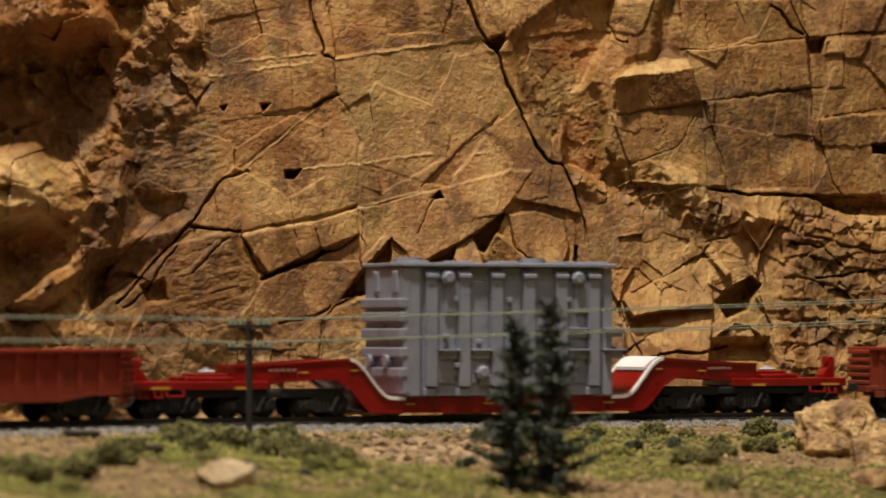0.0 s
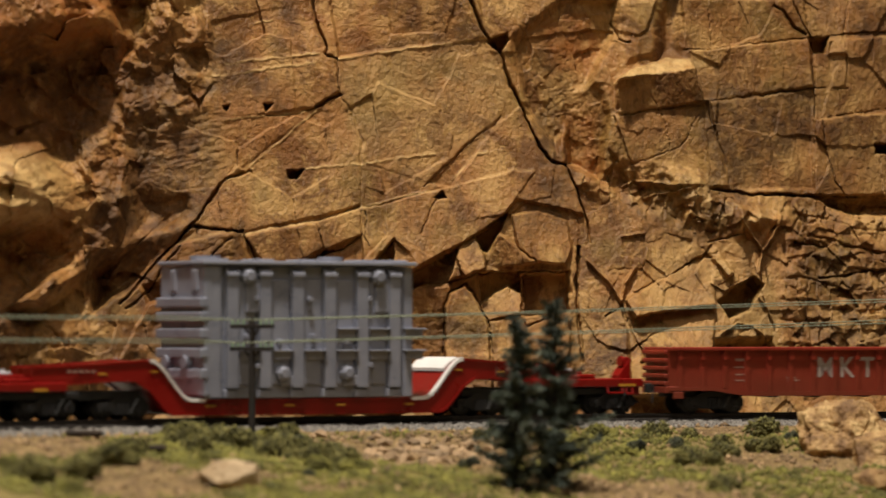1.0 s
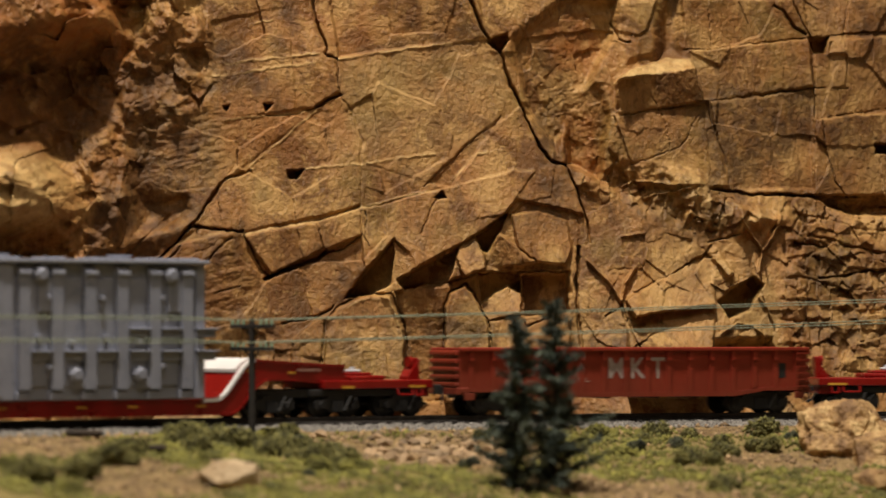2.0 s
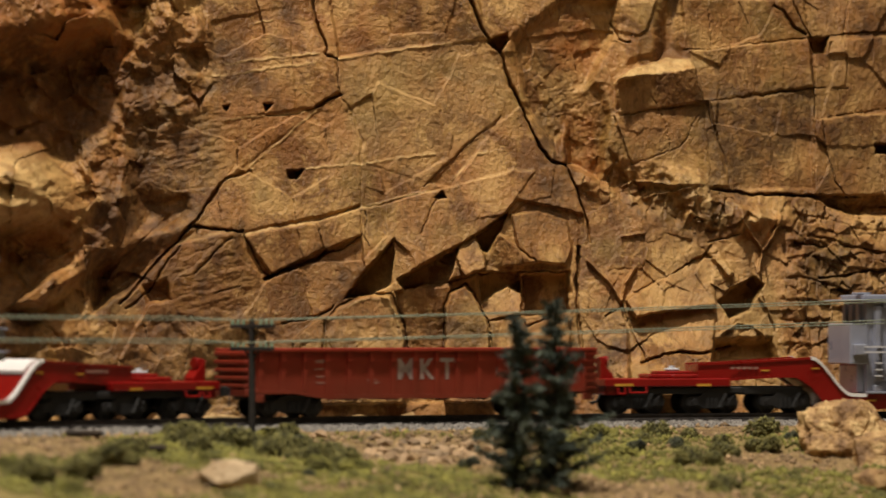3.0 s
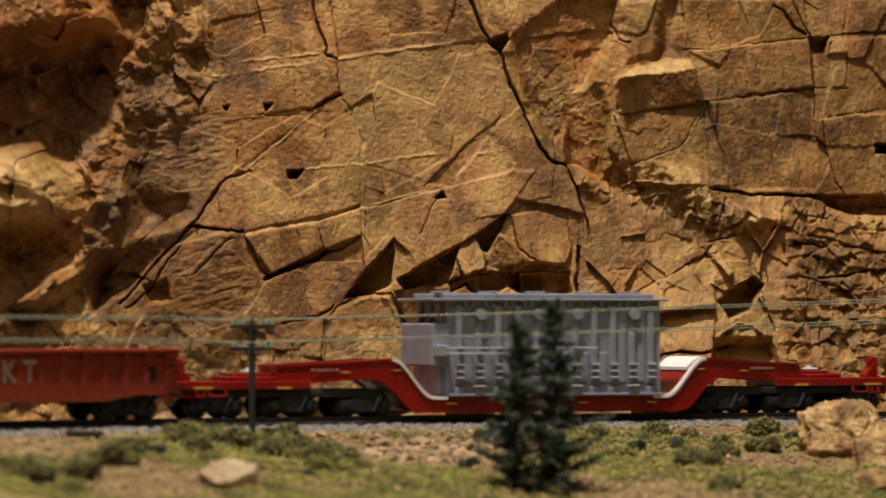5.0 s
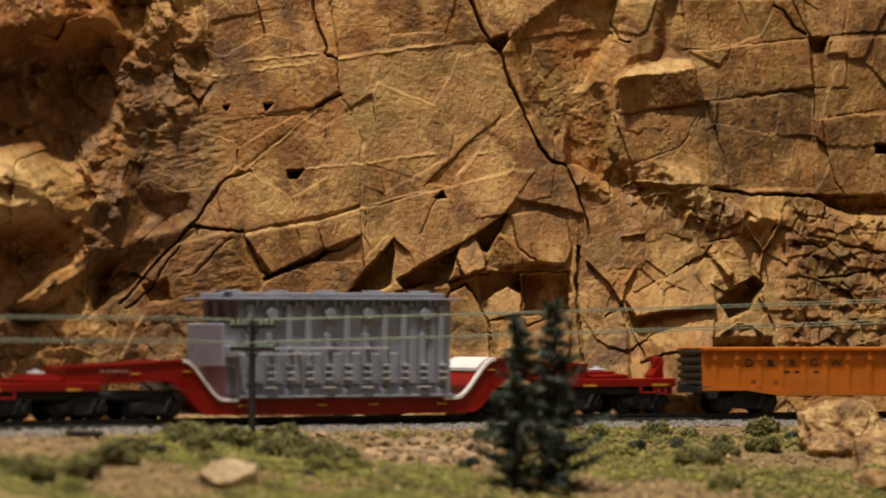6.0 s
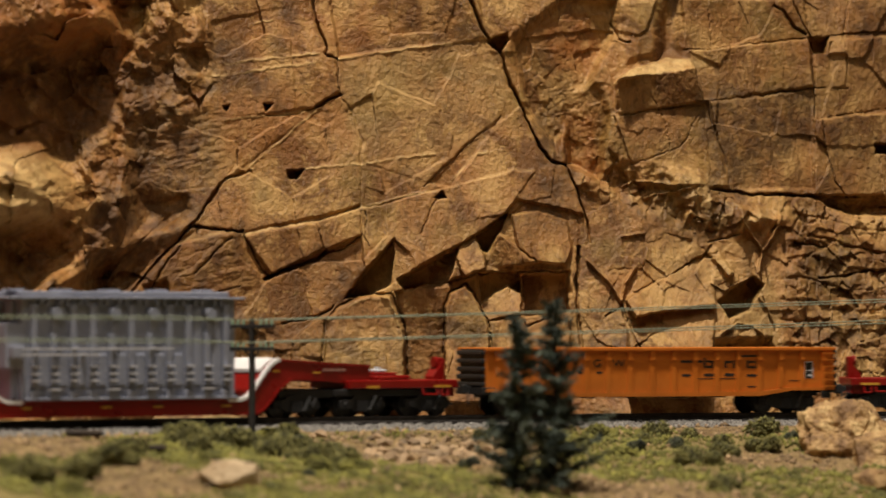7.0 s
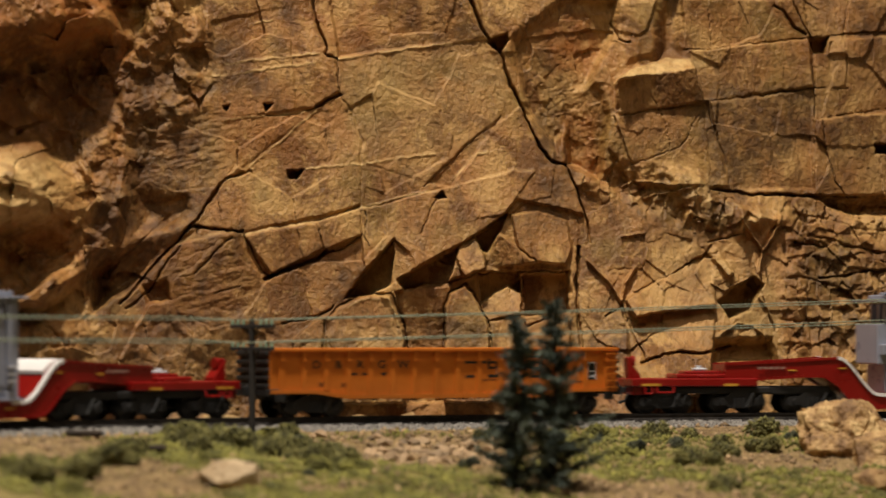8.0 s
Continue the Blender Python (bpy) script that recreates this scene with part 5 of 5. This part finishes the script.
def transformer_tall(label):
    """A power transformer with six broad ribs, bosses and ledges."""
    load = tagged(new("transformer"), label, "transformer", "loads on the flat cars")
    bm = mm_box(new_bm(), -45, 44.4, -16, 16, 8.0, 59.3, 0.6)
    part("tank", bm, GREY, load)
    part("lid", mm_box(new_bm(), -49, 46.4, -19.6, 19.6, 59.5, 61.1, 0.4), GREY, load)
    for x in (-35.7, -21.3, -6.8, 7.6, 22.2, 36.8):
        for side in (-1, 1):
            bm = new_bm()
            near, far = side * 15.9, side * 18.6
            y0, y1 = min(near, far), max(near, far)
            strip(bm, [(x - 2.4) * MM, (x + 2.4) * MM], [56.0 * MM] * 2, [12 * MM] * 2, y0 * MM, y1 * MM)
            # sloping cap under the lid
            a = [bm.verts.new(((x + dx) * MM, y * MM, z * MM)) for dx in (-2.7, 2.7) for y, z in ((side * 15.9, 59.2), (side * 19.4, 56.4), (side * 19.4, 55.2), (side * 15.9, 55.2))]
            for q in ((0, 1, 2, 3), (4, 5, 6, 7), (0, 1, 5, 4), (1, 2, 6, 5), (2, 3, 7, 6), (3, 0, 4, 7)):
                bm.faces.new([a[k] for k in q])
            mm_box(bm, x - 3.2, x + 2.6, y0 + (0.9 if side < 0 else 0), y1 - (0 if side < 0 else 0.9), 8.0, 11.4, 0.6)
            part("rib", bm, GREY, load)
    for x in (-28.5, -14, 0.4, 14.9, 29.5):
        part("wall_panel", mm_box(new_bm(), x - 3.8, x + 3.8, -16.9, -16, 13, 54, 0.5), GREY, load)
    part("corner_post", mm_box(new_bm(), -47, -40.6, -18.2, -16, 8, 59.2, 0.5), GREY, load)
    part("corner_post", mm_box(new_bm(), 41.5, 45.6, -17.2, -16, 8, 59.2, 0.4), GREY, load)
    for x, z in ((-28.8, 55.2), (29.2, 55.2), (-13.5, 17.6), (15.1, 17.6)):
        bm = rod(new_bm(), (x * MM, -15.5 * MM, z * MM), (x * MM, -19.4 * MM, z * MM), 3.0 * MM, sides=8)
        rod(bm, (x * MM, -19.2 * MM, z * MM), (x * MM, -20.4 * MM, z * MM), 2.6 * MM, 1.8 * MM, sides=8)
        mm_box(bm, x - 1.0, x + 5.0, -18.2, -16, z - 14 if z > 30 else z - 5, z - 1, 0.3)
        part("boss", bm, GREY, load)
    for x in (-27.6, -13.2, 1.3, 15.8, 30.4, 46.6):
        part("ledge", mm_box(mm_box(new_bm(), x - 5.2, x + 4.2, -19.6, -16, 25.9, 26.7, 0.2), x - 4.6, x + 3.6, -17.9, -16, 22.8, 26.0, 0.3), GREY, load)
    for x in (15.8, 30.4, 46.6):
        part("ledge", mm_box(mm_box(new_bm(), x - 5.2, x + 4.2, -19.4, -16, 34.4, 35.2, 0.2), x - 4.6, x + 3.6, -17.9, -16, 31.4, 34.5, 0.3), GREY, load)
    for x, z in ((-25.2, 46.6), (-1.4, 46.4), (25.4, 46.6), (-29.4, 31.8), (-14.7, 29.6), (0.2, 31.8), (14.9, 29.8), (-24.8, 20.4), (25.6, 20.6)):
        bm = mm_box(new_bm(), x - 1.0, x + 1.0, -19.0, -16, z - 1.0, z + 0.9, 0.3)
        mm_box(bm, x - 0.7, x + 0.7, -17.6, -16, z - 4.2, z - 0.8, 0.2)
        part("bracket", bm, GREY, load)
    for x in (-40, -20, 0, 26, 40):
        part("hatch", mm_box(new_bm(), x - 4.5, x + 4.5, -15, -4, 60.9, 62.0, 0.4), GREY, load)
    for x, r in ((-36, 6), (20, 5)):
        bm = rod(new_bm(), (x * MM, 4 * MM, 60.7 * MM), (x * MM, 4 * MM, 63.4 * MM), r * MM, sides=16)
        part("hatch", bm, GREY, load)
    for z in (17.5, 25.5, 33, 39.5, 45):
        part("end_rib", mm_box(new_bm(), -50.2, -46.5, -18.8, 18.8, z - 1.9, z + 1.9, 0.5), GREY, load)
    part("end_panel", mm_box(new_bm(), -48.2, -45, -18.4, 18.4, 9, 59.2, 0.5), GREY, load)
    for y in (-11, 7):
        part("end_lug", mm_box(new_bm(), -49, -45, y - 2.5, y + 2.5, 49, 58, 0.8), GREY, load)
    for y in (-6, 10):
        part("end_lug", rod(new_bm(), (-51 * MM, y * MM, 22 * MM), (-45 * MM, y * MM, 22 * MM), 2.6 * MM, sides=12), GREY, load)
    return load


def transformer_low(label):
    """A lower transformer with a wide lid, close ribs, a long handrail and rows of small steps."""
    load = tagged(new("transformer"), label, "transformer", "loads on the flat cars")
    part("tank", mm_box(new_bm(), -46, 49.4, -15.0, 15.0, 8.0, 46.5, 0.5), GREY, load)
    bm = mm_box(new_bm(), -53.5, 52, -18.0, 18.0, 46.0, 47.0, 0.3)
    mm_box(bm, -47, 46, -16, 16, 46.9, 49.0, 0.5)
    part("lid", bm, GREY, load)
    part("foot_rail", mm_box(new_bm(), -46, 49.6, -17.6, -15, 7.9, 8.9, 0.2), GREY, load)
    xs = [-41.4 + 8.57 * k for k in range(11)]
    for k, x in enumerate(xs):
        capped = k in (1, 4, 6, 9)
        bm = mm_box(new_bm(), x - 1.3, x + 1.3, -17.0, -14.9, 13, 33 if capped else 44.2, 0.35)
        mm_box(bm, x - 1.9, x + 1.9, -17.4, -15.4, 8.8, 11.4, 0.4)
        part("rib", bm, GREY, load)
        part("rib", mm_box(new_bm(), x - 2.1, x + 2.1, 14.5, 17, 8.2, 44, 0.5), GREY, load)
        # steps are paler than the tank: highlights put into their colour
        for z in (20.6, 17.9, 15.3):
            part("step", mm_box(new_bm(), x - 1.5, x + 1.5, -18.6, -16.9, z - 0.35, z + 0.35), PALE_GREY, load)
        if capped:
            bm = rod(new_bm(), ((x + 0.8) * MM, -15 * MM, 40.6 * MM), ((x + 0.8) * MM, -18.0 * MM, 40.6 * MM), 2.5 * MM, 2.2 * MM, sides=14)
            mm_box(bm, x - 0.6, x + 2.2, -16.6, -15, 31, 39, 0.4)
            part("boss", bm, GREY, load)
            part("step", mm_box(new_bm(), x - 2.4, x + 2.4, -18.4, -16.7, 11.6, 12.3), PALE_GREY, load)
        if k < 10:
            part("wall_panel", mm_box(new_bm(), x + 2.6, x + 6.4, -16.0, -14.9, 13, 25.4 if k < 8 else 43, 0.6), GREY, load)
            for dx in (2.4, 5.4):
                part("lid_bracket", mm_box(new_bm(), x + dx, x + dx + 0.9, -17.4, -14.9, 43.6, 46.1), GREY, load)
    for x0, x1, z, posts in ((-48, 18.7, 27.3, (-41.4, -24.3, -7.1, 10.0)), (-48, -14.4, 25.1, (-46, -33, -20))):
        bm = mm_box(new_bm(), x0, x1, -19.4, -18.4, z - 0.35, z + 0.35)
        for x in posts:
            mm_box(bm, x - 0.6, x + 0.6, -18.6, -14.9, z - 0.4, z + 0.5)
        part("handrail", bm, PALE_GREY, load, "pale grey handrail")
    part("valve_block", mm_box(new_bm(), -52, -47, -19.0, -14.9, 23.8, 28.4, 0.4), GREY, load)
    part("end_box", mm_box(new_bm(), -53, -45, -15.5, 15, 20, 37, 0.6), GREY, load)
    part("end_box", mm_box(new_bm(), -49, -45, -12, 12, 8.2, 20, 0.6), GREY, load)
    for y in (-9, 0, 9):
        part("end_rib", mm_box(new_bm(), -48, -46, y - 1.8, y + 1.8, 37, 45, 0.4), GREY, load)
    for x in (-46, -25, -4, 17.5, 38.5):
        part("hatch", mm_box(new_bm(), x - 3, x + 3, -12, -5, 49.0, 49.9, 0.3), GREY, load)
    return load


def gondola(label, paint, end_paint):
    """An open gondola with posts, top chord, ribbed ends, ladders and a fishbelly sill."""
    car = tagged(new("gondola_car"), label, "railway car", "cars of the train")
    half = 77.5
    to = lambda v: [a * MM for a in v]
    for side in (-1, 1):
        y0, y1 = sorted((side * 14.6, side * 13.4))
        xs = [-half, -58, -44, 44, 58, half]
        part("side_wall", strip(new_bm(), to(xs), to([26.2] * 6), to([9.6, 9.6, 7.6, 7.6, 9.6, 9.6]), y0 * MM, y1 * MM), paint, car)
        y0, y1 = sorted((side * 16.4, side * 13.2))
        part("top_chord", mm_box(new_bm(), -half - 0.3, half + 0.3, y0, y1, 25.8, 27.2, 0.3), paint, car)
        y0, y1 = sorted((side * 15.6, side * 13.6))
        part("side_sill", strip(new_bm(), to(xs), to([10.8, 10.8, 9.0, 9.0, 10.8, 10.8]), to([9.4, 9.4, 7.2, 7.2, 9.4, 9.4]), y0 * MM, y1 * MM), paint, car)
        for i in range(16):
            x = -half + 5.0 + i * (2 * half - 10) / 15
            bm = new_bm()
            lo = 8.4 if abs(x) < 45 else 10.6
            ya, yb = side * 14.5 * MM, side * 15.8 * MM
            yc = side * 15.2 * MM
            strip(bm, to([x - 1.1, x + 1.1]), to([25.9, 25.9]), to([lo, lo]), min(ya, yc), max(ya, yc))
            strip(bm, to([x - 0.9, x + 0.9]), to([25.9, 25.9]), to([22.0, 22.0]), min(ya, yb), max(ya, yb))
            part("side_post", bm, paint, car)
    part("floor_plate", mm_box(new_bm(), -half, half, -13.4, 13.4, 10.2, 11.6), end_paint, car)
    part("centre_sill", mm_box(new_bm(), -half + 2, half - 2, -4, 4, 7.0, 10.2, 0.3), BLACK, car)
    for x in (-30, -12, 10, 28):
        part("cross_bearer", mm_box(new_bm(), x - 1.2, x + 1.2, -13, 13, 6.6, 10.2, 0.3), BLACK, car)
    for side in (-1, 1):
        a, b = sorted((side * (half - 1.0), side * half))
        part("end_wall", mm_box(new_bm(), a, b, -13.4, 13.4, 9.6, 26.6), end_paint, car)
        for z in (12.4, 15.5, 18.6, 21.8, 25.1):
            a, b = sorted((side * half, side * (half + 1.6)))
            part("end_rib", mm_box(new_bm(), a, b, -14.4, 14.4, z - 0.9, z + 0.9, 0.45), end_paint, car)
        a, b = sorted((side * (half - 4), side * (half + 1.5)))
        part("end_sill", mm_box(new_bm(), a, b, -15, 15, 8.4, 11.2, 0.3), end_paint, car)
        for k in range(6):
            z = 11.2 + 2.7 * k
            x0, x1 = sorted((half - 6.2, half - 0.4))
            bm = mm_box(new_bm(), x0, x1, -17.0, -16.5, z - 0.25, z + 0.25)
            part("ladder_rung", bm, paint, car) if side == 1 else bm.free()
        part("step", mm_box(new_bm(), side * (half - 4) - 2.2, side * (half - 4) + 2.2, -15.8, -15.0, 6.2, 9.0, 0.2), end_paint, car)
        add_truck(car, side * 57, 9.4, LONG_TRUCK)
    couplers(car, half + 0.5, 10.4, BLACK)
    return car


def lettering(car, body, x, z, size, mat, label, squeeze=1.0):
    """Painted letters on the near side of a car."""
    data = bpy.data.curves.new("lettering", "FONT")
    data.body, data.size, data.extrude, data.align_x = body, size * MM, 0.00003, "CENTER"
    data.offset = size * MM * 0.02
    data.space_character = 1.05
    tmp = bpy.data.objects.new("lettering", data)
    me = bpy.data.meshes.new_from_object(tmp)
    bpy.data.objects.remove(tmp)
    me.materials.append(mat)
    ob = new("lettering", me)
    ob.parent = car
    ob.matrix_local = Matrix.Translation((x * MM, -14.66 * MM, z * MM)) @ Matrix.Rotation(radians(90), 4, "X") @ Matrix.Diagonal((squeeze, 1, 1, 1))
    ob["label"] = label


def bars(car, mat, rows, label):
    """Plain painted bars: middle x, middle z, width and height of each."""
    for x, z, w, h in rows:
        part("marking", mm_box(new_bm(), x - w / 2, x + w / 2, -14.68, -14.55, z - h / 2, z + h / 2), mat, car, label)


TALL_A = transformer_tall("tall grey ribbed transformer riding in a sunken flat car")
LOW_A = transformer_low("low grey ribbed transformer with handrail riding in a sunken flat car")
FLAT_A = depressed_flat("bright red sunken-centre flat car carrying a tall transformer")
FLAT_B = depressed_flat("bright red sunken-centre flat car carrying a low transformer")
FLAT_C = depressed_flat("bright red sunken-centre flat car at the end of the train")
LOW_B = transformer_low("low grey ribbed transformer on the last flat car")
GOND_A = gondola("dull oxide-red empty gondola car with white lettering", BOXCAR_RED, BOXCAR_RED)
GOND_B = gondola("orange empty gondola car with black ribbed ends", ORANGE, BLACK)
GOND_0 = gondola("dull oxide-red empty gondola car leading the flat cars", BOXCAR_RED, BOXCAR_RED)
for k, letter in enumerate("MKT"):
    lettering(GOND_A, letter, -8.9 + 9.3 * k, 15.0, 11.6, OFF_WHITE, "off-white painted letter", 0.85)
bars(GOND_A, DULL_WHITE, [(-46, 22, 5, 1.0), (-46, 19, 6, 0.6), (-46, 16, 4.6, 0.6), (-46, 13.6, 4.6, 0.6), (-24, 14.6, 4, 0.6), (-23, 13.6, 5, 0.6)], "small faded white marking")
bars(GOND_A, BLACK, [(66, 17.6, 3.2, 6.0)], "dark grey data panel")
for k, letter in enumerate("D&RGW"):
    lettering(GOND_B, letter, -57.4 + 9.5 * k, 19.3, 4.3, BLACK, "black painted letter", 1.15)
bars(GOND_B, BLACK, [(-42, 17, 5, 0.9), (-36.5, 17, 2.2, 0.9), (-28, 17, 2.4, 0.9), (-55, 13.5, 3, 0.35), (-55, 12.6, 3, 0.35), (-45, 13.2, 3, 0.35), (-45, 12.2, 3, 0.35)], "small faded black marking")
bars(GOND_B, BLACK, [(13, 21.4, 10, 1.0), (18.9, 20.8, 1.0, 4.2), (20.6, 19.2, 2.4, 0.9), (20.6, 21.4, 2.4, 0.9), (22.3, 20.2, 1.0, 3.0), (28.2, 20.2, 1.0, 3.0), (30.0, 21.2, 2.6, 0.9), (32.0, 20.2, 1.0, 3.2), (34.0, 19.6, 1.4, 1.6), (38.2, 20.2, 1.0, 3.4), (40.2, 19.0, 2.8, 0.9), (40.2, 21.2, 2.8, 0.9), (42.6, 20.4, 1.2, 3.8), (38, 23.6, 10, 0.8), (10.5, 15.8, 4.0, 1.0), (21, 15.9, 5.0, 1.2), (30, 15.9, 4.4, 1.2), (40.5, 15.6, 5.4, 1.0), (24, 14.4, 18, 0.35),
                     (60, 13.4, 6, 0.35), (40, 11, 4, 0.5)], "black painted marking shape")
bars(GOND_B, BLACK, [(66, 17.8, 3.8, 7.0)], "black data panel")
for x, z, w, h in ((64.3, 17.8, 0.4, 7.0), (67.7, 17.8, 0.4, 7.0), (66, 21.1, 3.6, 0.5), (66, 17.6, 3.2, 0.4), (66.4, 15.6, 1.6, 0.8)):
    part("marking", mm_box(new_bm(), x - w / 2, x + w / 2, -14.76, -14.6, z - h / 2, z + h / 2), PALE_GREY, GOND_B, "white edge of the data panel")
# distance of each car behind the first transformer, and what rides on it
TRAIN = [(GOND_0, -0.2480), (FLAT_A, 0.0), (TALL_A, 0.0), (GOND_A, 0.2433), (FLAT_B, 0.4898), (LOW_A, 0.4898), (GOND_B, 0.7337), (FLAT_C, 0.9827), (LOW_B, 0.9827)]
# where the first transformer's middle is along the line, by seconds
RUN = [(0.0, 0.0236), (0.5, -0.0219), (1.0, -0.0685), (1.5, -0.1154), (1.7, -0.1343), (2.8, -0.2400), (3.0, -0.2588), (3.5, -0.3063), (4.0, -0.3541), (4.5, -0.4020),
       (4.7, -0.4206), (5.8, -0.5240), (6.0, -0.5435), (6.5, -0.5898), (7.0, -0.6415), (7.5, -0.6878), (8.0, -0.7395)]


def run_at(t):
    for (t0, s0), (t1, s1) in zip(RUN, RUN[1:]):
        if t <= t1:
            return s0 + (s1 - s0) * (t - t0) / (t1 - t0)
    return RUN[-1][1]


def stand(s):
    x, y, t = on_track(s)
    return Matrix.Translation((x, y, 0)) @ Matrix.Rotation(t, 4, "Z")


def motions():
    for thing, back in TRAIN:
        walk(thing, [(t, stand(s + back)) for t, s in RUN])
    for wheel, dx in wheel_sets:
        rows = []
        for i in range(121):
            t = i / 15
            turn = -(run_at(t) - RUN[0][1]) / 0.0046
            rows.append((t, Matrix.Translation((dx, 0, 0.0046)) @ Matrix.Rotation(-turn, 4, "Y")))
        walk(wheel, rows)


motions()
